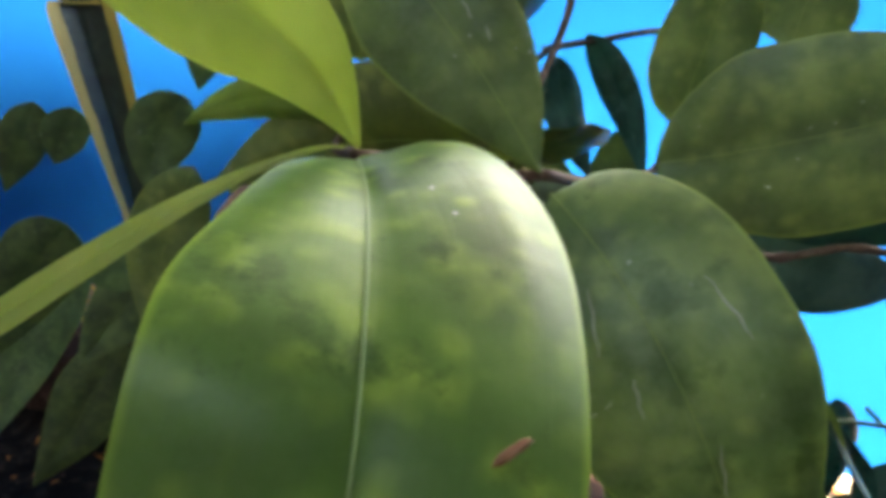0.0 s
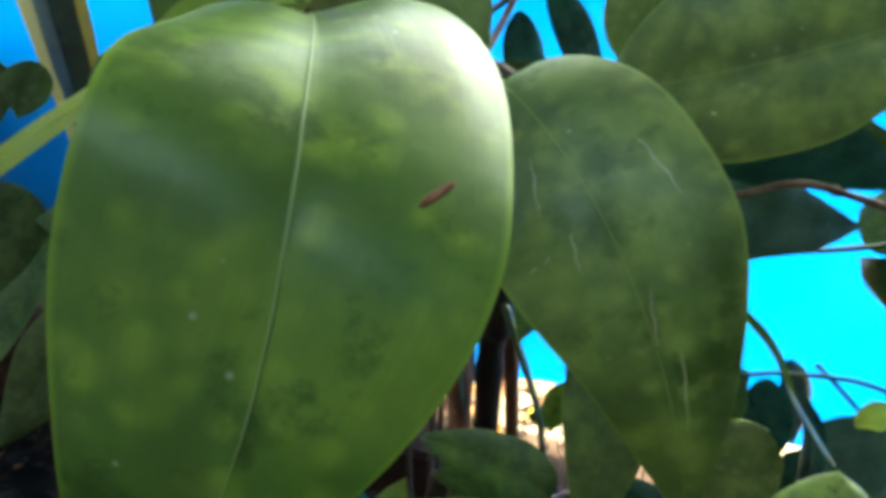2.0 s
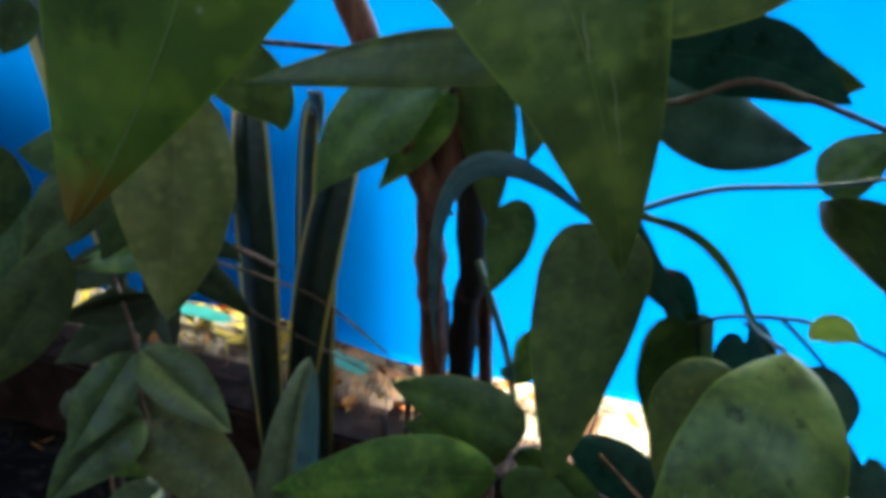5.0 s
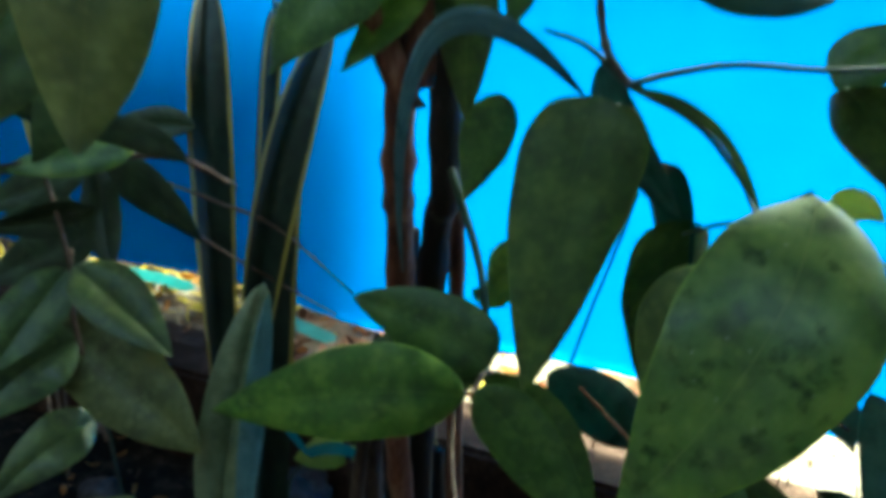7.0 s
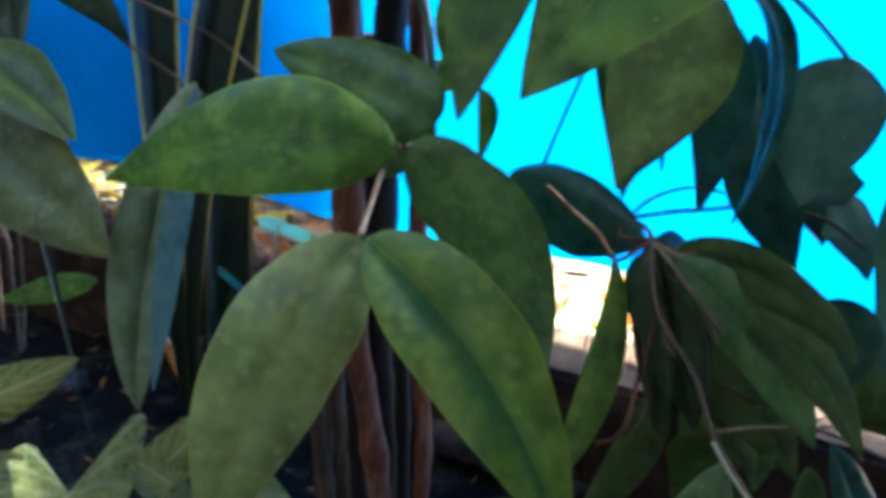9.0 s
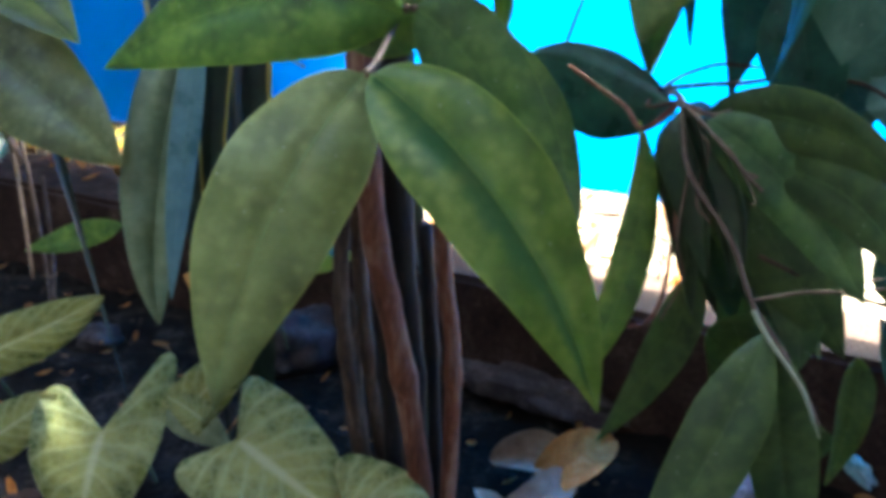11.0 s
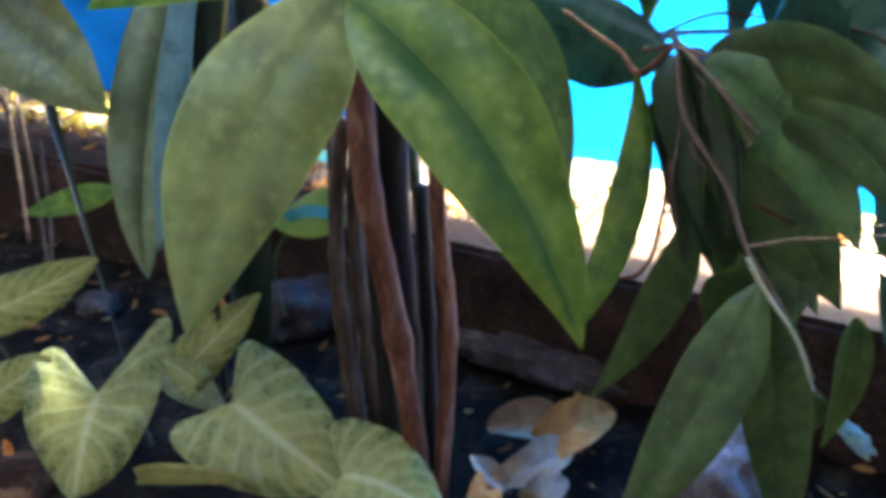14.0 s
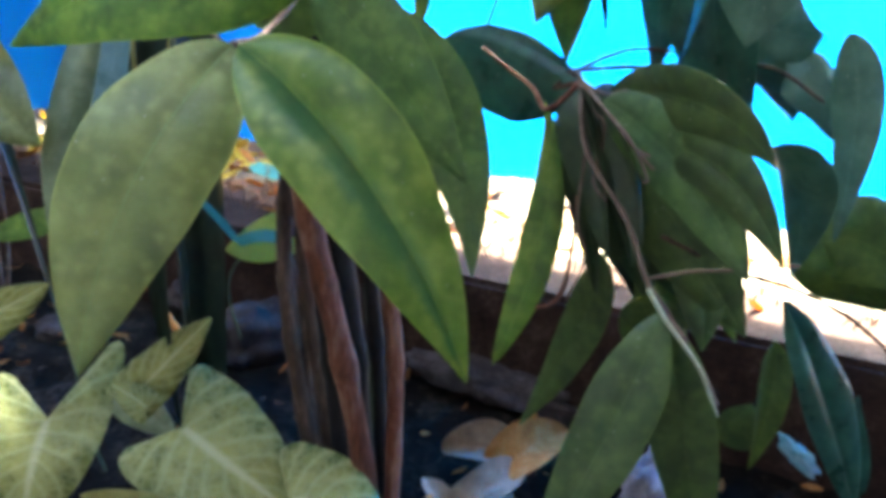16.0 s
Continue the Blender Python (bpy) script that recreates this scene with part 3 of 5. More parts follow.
leaf(shrub, (0.07, 0.25, 0.811), (0.115, 0.235, 0.821), (0.165, 0.22, 0.84), 0.06, (-0.33, -0.93, 0.12), cup=0.12, mat=scuffed, rows=34, cols=16, marks=[(0.33, 0.42, 0.345, 0.43, 0.0004)], base=0.62, point=0.72)
leaf(shrub, (0.093, 0.31, 0.813), (0.1011, 0.3086, 0.8459), (0.116, 0.31, 0.894), 0.0374, (-0.08, -1.0, 0.02), cup=0.12, base=0.75, point=1.0, mat=scuffed)
leaf(shrub, (0.142, 0.330, 0.841), (0.147, 0.330, 0.859), (0.157, 0.330, 0.892), 0.038, (-0.37, -0.92, 0.11), cup=0.12, base=0.75, point=1.00, mat=scuffed)
leaf(shrub, (0.114, 0.290, 0.783), (0.166, 0.300, 0.780), (0.216, 0.310, 0.762), 0.036, (0.13, -0.95, -0.27), cup=0.12, base=0.75, point=1.00, mat=teal)
leaf(shrub, (0.118, 0.3126, 0.7709), (0.1611, 0.3163, 0.7491), (0.2136, 0.3339, 0.7388), 0.038, (0.26, -0.96, 0.11), cup=0.12, base=0.75, point=1.0, mat=slate)
leaf(shrub, (0.023, 0.170, 0.826), (-0.012, 0.200, 0.827), (-0.063, 0.220, 0.812), 0.040, (-0.41, -0.82, -0.39), cup=0.20, base=0.75, point=1.00, mat=scuffed)
leaf(shrub, (-0.021, 0.1969, 0.8333), (-0.0433, 0.2084, 0.8375), (-0.0681, 0.2161, 0.83), 0.0118, (-0.35, -0.9, -0.24), cup=0.15, base=0.75, point=1.0, mat=green)
leaf(shrub, (0.022, 0.300, 0.831), (-0.008, 0.300, 0.831), (-0.048, 0.310, 0.821), 0.035, (-0.15, -0.98, 0.08), cup=0.12, base=0.75, point=1.00, mat=scuffed)
leaf(shrub, (0.0646, 0.3584, 0.8459), (0.0803, 0.3597, 0.8198), (0.092, 0.35, 0.782), 0.021, (-0.65, -0.73, -0.21), cup=0.12, base=0.75, point=1.0, mat=teal)
leaf(shrub, (0.0565, 0.399, 0.8333), (0.0625, 0.4, 0.8052), (0.0742, 0.3914, 0.7733), 0.0241, (0.36, -0.91, 0.22), cup=0.12, base=0.75, point=1.0, mat=teal)
leaf(shrub, (0.061, 0.300, 0.807), (0.045, 0.280, 0.811), (0.030, 0.270, 0.818), 0.028, (0.25, -0.54, -0.80), cup=0.10, base=0.75, point=1.00, mat=shaded_green)
leaf(shrub, (-0.106, 0.420, 0.860), (-0.120, 0.420, 0.843), (-0.130, 0.420, 0.816), 0.030, (0.22, -0.97, -0.12), cup=0.10, base=0.75, point=1.00, mat=shaded_green)
leaf(shrub, (0.022, 0.250, 0.863), (0.034, 0.260, 0.863), (0.045, 0.280, 0.872), 0.022, (0.71, -0.35, -0.61), cup=0.10, base=0.75, point=1.00, mat=shaded_green)
leaf(shrub, (-0.024, 0.260, 0.843), (-0.022, 0.260, 0.858), (-0.016, 0.260, 0.876), 0.030, (0.10, -0.99, -0.02), cup=0.10, base=0.75, point=1.00, mat=scuffed)
leaf(shrub, (-0.264, 0.500, 0.800), (-0.276, 0.500, 0.775), (-0.294, 0.500, 0.741), 0.030, (0.35, -0.92, -0.18), cup=0.10, base=0.75, point=1.00, mat=half_shade)
leaf(shrub, (-0.214, 0.450, 0.803), (-0.222, 0.450, 0.787), (-0.231, 0.450, 0.770), 0.026, (0.31, -0.94, -0.16), cup=0.10, base=0.75, point=1.00, mat=half_shade)
leaf(shrub, (-0.148, 0.450, 0.809), (-0.164, 0.450, 0.787), (-0.174, 0.440, 0.755), 0.040, (0.30, -0.95, 0.03), cup=0.10, base=0.75, point=1.00, mat=half_shade)
leaf(shrub, (-0.3953, 0.7674, 0.635), (-0.4201, 0.7198, 0.5565), (-0.449, 0.664, 0.4532), 0.0862, (0.32, -0.86, 0.39), cup=0.1, base=0.75, point=1.0, mat=half_shade)
leaf(shrub, (-0.157, 0.420, 0.730), (-0.188, 0.420, 0.717), (-0.214, 0.420, 0.717), 0.030, (-0.05, -0.97, 0.23), cup=0.10, base=0.75, point=1.00, mat=half_shade)
leaf(shrub, (-0.233, 0.500, 0.638), (-0.261, 0.490, 0.585), (-0.303, 0.480, 0.525), 0.050, (0.20, -0.98, 0.05), cup=0.12, base=0.75, point=1.00, mat=half_shade)
leaf(shrub, (-0.319, 0.620, 0.682), (-0.355, 0.620, 0.641), (-0.412, 0.620, 0.556), 0.070, (0.20, -0.97, -0.15), cup=0.12, base=0.75, point=1.00, mat=half_shade)
leaf(shrub, (-0.186, 0.550, 0.693), (-0.199, 0.550, 0.657), (-0.226, 0.550, 0.610), 0.045, (0.15, -0.99, -0.07), cup=0.12, base=0.75, point=1.00, mat=half_shade)
leaf(shrub, (-0.086, 0.300, 0.767), (-0.084, 0.290, 0.720), (-0.090, 0.285, 0.664), 0.050, (0.26, -0.96, 0.13), cup=0.15, base=0.60, point=0.85, mat=dusty_sheen)
leaf(shrub, (-0.110, 0.340, 0.791), (-0.129, 0.340, 0.755), (-0.140, 0.340, 0.709), 0.035, (0.14, -0.99, -0.05), cup=0.12, base=0.75, point=1.00, mat=scuffed)
leaf(shrub, (-0.104, 0.360, 0.782), (-0.065, 0.370, 0.762), (-0.053, 0.380, 0.736), 0.035, (0.27, -0.96, -0.11), cup=0.12, base=0.75, point=1.00, mat=scuffed)
leaf(shrub, (0.083, 0.300, 0.777), (0.018, 0.330, 0.778), (-0.069, 0.360, 0.762), 0.030, (-0.36, -0.79, 0.49), cup=0.15, base=0.75, point=1.00, mat=shaded_green)
leaf(shrub, (0.035, 0.430, 0.762), (-0.013, 0.440, 0.737), (-0.046, 0.450, 0.687), 0.057, (-0.50, -0.81, 0.32), cup=0.15, base=0.75, point=1.00, mat=shaded_green)
leaf(shrub, (0.043, 0.450, 0.755), (0.022, 0.450, 0.727), (-0.005, 0.450, 0.691), 0.028, (-0.32, -0.92, 0.24), cup=0.12, base=0.75, point=1.00, mat=green)
leaf(shrub, (0.1234, 0.3692, 0.6908), (0.111, 0.352, 0.633), (0.096, 0.345, 0.544), 0.061, (-0.34, -0.91, 0.23), cup=0.15, mat=shaded_green, point=0.85, base=0.36)
leaf(shrub, (0.118, 0.3693, 0.6894), (0.0418, 0.3738, 0.7134), (0.0348, 0.4247, 0.5809), 0.0128, (-0.7, -0.69, 0.17), cup=0.15, base=0.75, point=1.0, mat=blue_sheen)
leaf(shrub, (0.0888, 0.4621, 0.6832), (0.0834, 0.4615, 0.6542), (0.0716, 0.4638, 0.6159), 0.0327, (-0.19, -0.98, 0.05), cup=0.12, point=1.0, mat=shaded_green, base=0.65)
leaf(shrub, (0.1585, 0.3942, 0.6582), (0.189, 0.43, 0.625), (0.227, 0.475, 0.503), 0.0316, (-0.73, -0.49, -0.49), cup=0.15, base=0.75, point=1.0, mat=teal)
leaf(shrub, (0.195, 0.420, 0.620), (0.197, 0.440, 0.574), (0.207, 0.475, 0.484), 0.057, (0.21, -0.91, -0.35), cup=0.12, base=0.75, point=1.00, mat=shaded_green)
leaf(shrub, (0.054, 0.460, 0.780), (0.063, 0.460, 0.731), (0.069, 0.460, 0.664), 0.046, (-0.65, -0.76, -0.08), cup=0.12, base=0.75, point=1.00, mat=shaded_green)
leaf(shrub, (0.089, 0.400, 0.796), (0.091, 0.400, 0.762), (0.083, 0.400, 0.718), 0.030, (-0.18, -0.98, 0.01), cup=0.12, base=0.75, point=1.00, mat=shaded_green)
leaf(shrub, (0.166, 0.238, 0.671), (0.135, 0.200, 0.631), (0.101, 0.205, 0.571), 0.059, (-0.34, -0.80, 0.49), cup=0.15, base=0.68, point=0.95, mat=blotched, label="green leaf with dark blotches")
leaf(shrub, (0.209, 0.300, 0.651), (0.220, 0.300, 0.657), (0.235, 0.300, 0.649), 0.014, (0.02, -0.98, 0.22), cup=0.10, base=0.75, point=1.00, mat=young)
leaf(shrub, (0.072, 0.385, 0.521), (0.010, 0.375, 0.524), (-0.076, 0.420, 0.490), 0.052, (-0.27, -0.93, 0.26), cup=0.15, base=0.68, point=0.95, mat=green)
leaf(shrub, (0.089, 0.410, 0.530), (0.058, 0.420, 0.546), (0.006, 0.440, 0.559), 0.046, (-0.21, -0.92, 0.34), cup=0.15, base=0.55, point=0.80, mat=shaded_green)
leaf(shrub, (0.088, 0.425, 0.516), (0.053, 0.440, 0.521), (0.013, 0.455, 0.519), 0.045, (-0.36, -0.92, 0.15), cup=0.15, base=0.75, point=1.00, mat=shaded_green)
leaf(shrub, (0.077, 0.385, 0.524), (0.107, 0.375, 0.497), (0.147, 0.360, 0.443), 0.042, (-0.32, -0.95, 0.01), cup=0.15, base=0.68, point=0.95, mat=shaded_green)
leaf(shrub, (0.088, 0.430, 0.514), (0.137, 0.420, 0.466), (0.154, 0.400, 0.383), 0.040, (-0.26, -0.96, 0.09), cup=0.15, base=0.75, point=1.00, mat=shaded_green)
leaf(shrub, (0.1374, 0.472, 0.4968), (0.1757, 0.4512, 0.4875), (0.2063, 0.4185, 0.4762), 0.0287, (-0.55, -0.8, 0.25), cup=0.2, mat=teal, base=0.7, point=0.9, left=(0.62, 0.85, 2.3), groove=0.05)
leaf(shrub, (0.0619, 0.3002, 0.506), (0.0354, 0.2676, 0.4625), (0.0158, 0.2553, 0.4028), 0.0445, (0.17, -0.93, 0.33), mat=dusty_sheen, label="olive-green leaf, dust and grey sheen in its colour", marks=[(0.45, -0.1, 0.452, -0.08, 0.0004), (0.3, 0.3, 0.303, 0.31, 0.0003), (0.62, 0.2, 0.624, 0.2, 0.00035), (0.25, -0.4, 0.253, -0.41, 0.0003)], rows=34, cols=16, pale_rib=True, base=0.62, point=1.0, cup=0.15, groove=0.1)
leaf(shrub, (0.0644, 0.3001, 0.5068), (0.1128, 0.2713, 0.4648), (0.1443, 0.2656, 0.3984), 0.0415, (0.08, -0.93, 0.35), mat=sheet_sheen, rows=34, cols=16, base=0.62, point=1.08, cup=0.15, groove=0.22)
leaf(shrub, (-0.202, 0.5375, 0.538), (-0.2177, 0.5103, 0.5111), (-0.2368, 0.4815, 0.4773), 0.0421, (0.24, -0.78, 0.58), cup=0.12, base=0.75, point=1.0, groove=0.2, mat=half_shade)
leaf(shrub, (-0.198, 0.5378, 0.5402), (-0.157, 0.5093, 0.5241), (-0.1166, 0.4874, 0.4941), 0.0437, (0.02, -0.66, 0.75), cup=0.12, base=0.75, point=1.0, groove=0.2, mat=half_shade)
leaf(shrub, (-0.155, 0.550, 0.622), (-0.202, 0.550, 0.616), (-0.249, 0.550, 0.605), 0.030, (-0.10, -0.81, 0.58), cup=0.10, base=0.75, point=1.00, mat=green)
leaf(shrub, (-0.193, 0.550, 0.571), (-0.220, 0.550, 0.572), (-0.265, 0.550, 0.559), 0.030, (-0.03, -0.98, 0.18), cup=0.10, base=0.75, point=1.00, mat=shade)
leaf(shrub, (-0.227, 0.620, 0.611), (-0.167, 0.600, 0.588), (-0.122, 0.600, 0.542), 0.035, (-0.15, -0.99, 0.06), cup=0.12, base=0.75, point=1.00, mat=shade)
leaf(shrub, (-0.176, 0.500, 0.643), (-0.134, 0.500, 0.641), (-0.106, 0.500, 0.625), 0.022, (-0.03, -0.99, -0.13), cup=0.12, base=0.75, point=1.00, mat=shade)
leaf(shrub, (-0.067, 0.56, 0.525), (-0.086, 0.5, 0.415), (-0.084, 0.475, 0.325), 0.042, (0.06, -0.92, 0.39), cup=0.2, base=0.6, point=0.9, mat=ashen, groove=0.35)
# Narrow leaf standing in for the blue reflection on the leaf behind.
leaf(shrub, (-0.0599, 0.5394, 0.5237), (-0.0646, 0.4927, 0.4323), (-0.0679, 0.4554, 0.3515), 0.0174, (0.30, -0.92, 0.25), cup=0.15, base=0.7, point=1.0, mat=blue_sheen, label="glossy leaf coloured pale blue-grey for a blue reflection")
leaf(shrub, (0.2364, 0.3471, 0.3901), (0.2189, 0.3352, 0.3429), (0.1831, 0.3291, 0.2576), 0.0336, (-0.37, -0.89, 0.27), cup=0.15, base=0.95, point=0.9, groove=0.15, mat=half_shade)
leaf(shrub, (0.2394, 0.3471, 0.3871), (0.254, 0.3453, 0.3341), (0.2753, 0.3439, 0.2456), 0.031, (-0.22, -0.97, -0.03), cup=0.15, base=0.95, point=0.9, groove=0.2, mat=half_shade)
leaf(shrub, (0.2194, 0.4013, 0.3987), (0.2148, 0.4098, 0.3473), (0.191, 0.443, 0.2664), 0.0248, (-0.7, -0.71, -0.08), cup=0.15, base=0.75, point=1.0, mat=half_shade)
leaf(shrub, (0.186, 0.4084, 0.4733), (0.1901, 0.4034, 0.4109), (0.1676, 0.3996, 0.3325), 0.0197, (-0.19, -0.98, 0.09), cup=0.15, mat=green, base=1.1, point=0.8)
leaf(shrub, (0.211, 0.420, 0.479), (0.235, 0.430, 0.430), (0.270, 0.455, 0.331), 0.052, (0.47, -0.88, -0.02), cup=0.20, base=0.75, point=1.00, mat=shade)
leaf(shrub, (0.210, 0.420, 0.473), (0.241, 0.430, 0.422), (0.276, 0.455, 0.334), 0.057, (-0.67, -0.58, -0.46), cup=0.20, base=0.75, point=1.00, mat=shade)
leaf(shrub, (0.212, 0.4, 0.475), (0.245, 0.38, 0.427), (0.286, 0.365, 0.369), 0.05, (-0.45, -0.89, -0.02), cup=0.2, base=0.75, point=1.0, mat=half_shade)
leaf(shrub, (0.299, 0.400, 0.456), (0.322, 0.410, 0.434), (0.336, 0.430, 0.376), 0.034, (-0.71, -0.49, -0.51), cup=0.20, base=0.75, point=1.00, mat=slate)
leaf(shrub, (0.255, 0.42, 0.407), (0.293, 0.44, 0.367), (0.308, 0.465, 0.31), 0.046, (0.57, -0.82, -0.07), cup=0.2, base=0.75, point=1.0, mat=half_shade)
leaf(shrub, (0.308, 0.3795, 0.3838), (0.3383, 0.3789, 0.3333), (0.3727, 0.3792, 0.2564), 0.03, (0.3, -0.94, 0.15), cup=0.2, groove=0.25, base=1.0, point=0.8, mat=teal)
leaf(shrub, (0.251, 0.430, 0.409), (0.259, 0.430, 0.377), (0.253, 0.430, 0.332), 0.034, (-0.67, -0.74, -0.01), cup=0.20, base=0.75, point=1.00, mat=shaded_green)
leaf(shrub, (0.275, 0.420, 0.422), (0.288, 0.420, 0.385), (0.312, 0.430, 0.334), 0.026, (0.22, -0.98, -0.02), cup=0.20, base=0.75, point=1.00, mat=shaded_green)
leaf(shrub, (0.340, 0.440, 0.330), (0.345, 0.440, 0.292), (0.345, 0.450, 0.232), 0.022, (-0.88, -0.46, -0.09), cup=0.20, base=0.75, point=1.00, mat=shaded_green)
leaf(shrub, (0.346, 0.420, 0.400), (0.371, 0.420, 0.398), (0.408, 0.410, 0.376), 0.050, (-0.10, -0.98, 0.14), cup=0.20, base=0.75, point=1.00, mat=shaded_green)
leaf(shrub, (0.241, 0.400, 0.373), (0.255, 0.410, 0.342), (0.254, 0.420, 0.290), 0.035, (-0.34, -0.90, -0.27), cup=0.20, base=0.75, point=1.00, mat=shaded_green)
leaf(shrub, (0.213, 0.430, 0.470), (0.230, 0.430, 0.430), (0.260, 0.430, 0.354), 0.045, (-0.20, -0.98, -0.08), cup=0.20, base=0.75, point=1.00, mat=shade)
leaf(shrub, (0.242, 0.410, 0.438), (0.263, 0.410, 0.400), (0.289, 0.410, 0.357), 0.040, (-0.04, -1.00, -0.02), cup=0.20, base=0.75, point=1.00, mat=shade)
leaf(shrub, (0.382, 0.450, 0.394), (0.367, 0.440, 0.380), (0.414, 0.440, 0.349), 0.050, (-0.29, -0.96, 0.01), cup=0.20, base=0.75, point=1.00, mat=shaded_green)
leaf(shrub, (0.299, 0.430, 0.578), (0.292, 0.425, 0.544), (0.285, 0.420, 0.501), 0.055, (-0.47, -0.86, 0.20), cup=0.15, base=0.75, point=1.00, mat=slate)
leaf(shrub, (0.210, 0.380, 0.599), (0.192, 0.380, 0.567), (0.175, 0.380, 0.512), 0.055, (-0.29, -0.95, 0.12), cup=0.15, base=0.75, point=1.00, mat=scuffed)
leaf(shrub, (0.248, 0.460, 0.590), (0.256, 0.480, 0.539), (0.268, 0.515, 0.468), 0.038, (-0.76, -0.53, -0.36), cup=0.15, base=0.75, point=1.00, mat=teal)
leaf(shrub, (0.235, 0.430, 0.611), (0.259, 0.420, 0.565), (0.254, 0.430, 0.485), 0.030, (-0.99, -0.01, -0.15), cup=0.15, base=0.75, point=1.00, mat=teal)
leaf(shrub, (0.277, 0.500, 0.584), (0.301, 0.520, 0.536), (0.322, 0.555, 0.473), 0.026, (0.30, -0.90, -0.32), cup=0.15, base=0.75, point=1.00, mat=teal)
leaf(shrub, (0.114, 0.440, 0.591), (0.101, 0.440, 0.582), (0.092, 0.440, 0.561), 0.028, (-0.05, -1.00, 0.04), cup=0.10, base=0.75, point=1.00, mat=green)
leaf(shrub, (0.112, 0.480, 0.557), (0.096, 0.480, 0.550), (0.083, 0.480, 0.552), 0.020, (-0.02, -1.00, 0.10), cup=0.10, base=0.75, point=1.00, mat=green)
leaf(shrub, (0.118, 0.500, 0.540), (0.124, 0.500, 0.523), (0.120, 0.500, 0.495), 0.012, (-0.09, -1.00, -0.00), cup=0.10, base=0.75, point=1.00, mat=green)
leaf(shrub, (0.34, 0.43, 0.509), (0.347, 0.42, 0.471), (0.345, 0.41, 0.404), 0.024, (-0.63, -0.77, 0.12), cup=0.15, base=0.75, point=1.0, mat=slate)
leaf(shrub, (0.334, 0.480, 0.489), (0.348, 0.470, 0.478), (0.359, 0.460, 0.448), 0.034, (-0.03, -0.91, 0.42), cup=0.15, base=0.75, point=1.00, mat=slate)
leaf(shrub, (0.309, 0.480, 0.516), (0.331, 0.480, 0.504), (0.348, 0.470, 0.506), 0.040, (-0.24, -0.97, 0.02), cup=0.15, base=0.75, point=1.00, mat=slate)
leaf(shrub, (0.306, 0.500, 0.502), (0.345, 0.520, 0.484), (0.380, 0.555, 0.440), 0.046, (-0.28, -0.53, -0.80), cup=0.15, base=0.75, point=1.00, mat=slate)
leaf(shrub, (0.281, 0.450, 0.539), (0.281, 0.450, 0.505), (0.308, 0.450, 0.452), 0.045, (-0.30, -0.95, -0.09), cup=0.15, base=0.75, point=1.00, mat=teal)
leaf(shrub, (0.310, 0.420, 0.736), (0.282, 0.420, 0.711), (0.269, 0.420, 0.701), 0.035, (-0.27, -0.91, 0.31), cup=0.15, base=0.75, point=1.00, mat=shaded_green)
leaf(shrub, (0.265, 0.400, 0.700), (0.289, 0.400, 0.676), (0.319, 0.390, 0.629), 0.052, (-0.73, -0.49, -0.49), cup=0.15, base=0.75, point=1.00, mat=shaded_green)
leaf(shrub, (0.182, 0.360, 0.783), (0.214, 0.360, 0.772), (0.251, 0.360, 0.767), 0.030, (-0.03, -0.99, -0.15), cup=0.15, base=0.75, point=1.00, mat=shaded_green)
leaf(snake_plant, (-0.2446, 0.7975, 0.0008), (-0.3362, 0.796, 0.6856), (-0.3647, 0.7983, 0.8588), 0.06, (0.4, -0.92, 0.04), cup=-0.25, point=0.6, mat=broad_margin, name="blade", thick=0.002, rib=False, rows=34, base=2.0)
leaf(snake_plant, (-0.1205, 0.7321, 0.0376), (-0.1281, 0.6848, 0.4925), (-0.1471, 0.744, 0.7473), 0.0376, (0.23, -0.97, 0.02), cup=-0.25, mat=snake, name="blade", thick=0.002, rib=False, rows=34, base=1.4, point=0.6)
leaf(snake_plant, (-0.1106, 0.7126, 0.0402), (-0.0887, 0.6548, 0.4608), (-0.0277, 0.6986, 0.7256), 0.0377, (0.12, -0.99, -0.04), cup=-0.25, mat=snake, name="blade", thick=0.002, rib=False, rows=34, base=2.2, point=0.85)
leaf(snake_plant, (-0.098, 0.710, 0.000), (-0.094, 0.700, 0.610), (-0.070, 0.700, 0.693), 0.030, (0.96, -0.28, -0.04), cup=-0.25, base=0.95, point=0.60, mat=snake, name="blade", thick=0.002, rib=False, rows=34)
leaf(snake_plant, (-0.105, 0.780, 0.000), (-0.093, 0.780, 0.460), (-0.072, 0.780, 0.604), 0.045, (0.24, -0.97, -0.01), cup=-0.25, base=0.28, point=0.50, mat=snake, name="blade", thick=0.002, rib=False, rows=34)
leaf(arrowhead_vine, (-0.223, 0.665, 0.118), (-0.225, 0.635, 0.082), (-0.233, 0.61, 0.036), 0.12, (0.23, -0.82, 0.52), cup=0.12, base=0.3, point=0.8, mat=arrow_mat, rows=20, rib=False, lobe=0.6, lobe_right=1.05)
leaf(arrowhead_vine, (-0.089, 0.640, 0.129), (-0.038, 0.620, 0.101), (0.018, 0.600, 0.066), 0.125, (0.14, -0.71, 0.69), cup=0.12, base=0.30, point=0.80, mat=arrow_mat, rows=20, rib=False, lobe=0.42)
leaf(arrowhead_vine, (0.018, 0.585, 0.093), (0.058, 0.570, 0.091), (0.111, 0.555, 0.070), 0.100, (-0.01, -0.62, 0.78), cup=0.12, base=0.30, point=0.80, mat=arrow_mat, lobe=0.5, rows=20, rib=False)
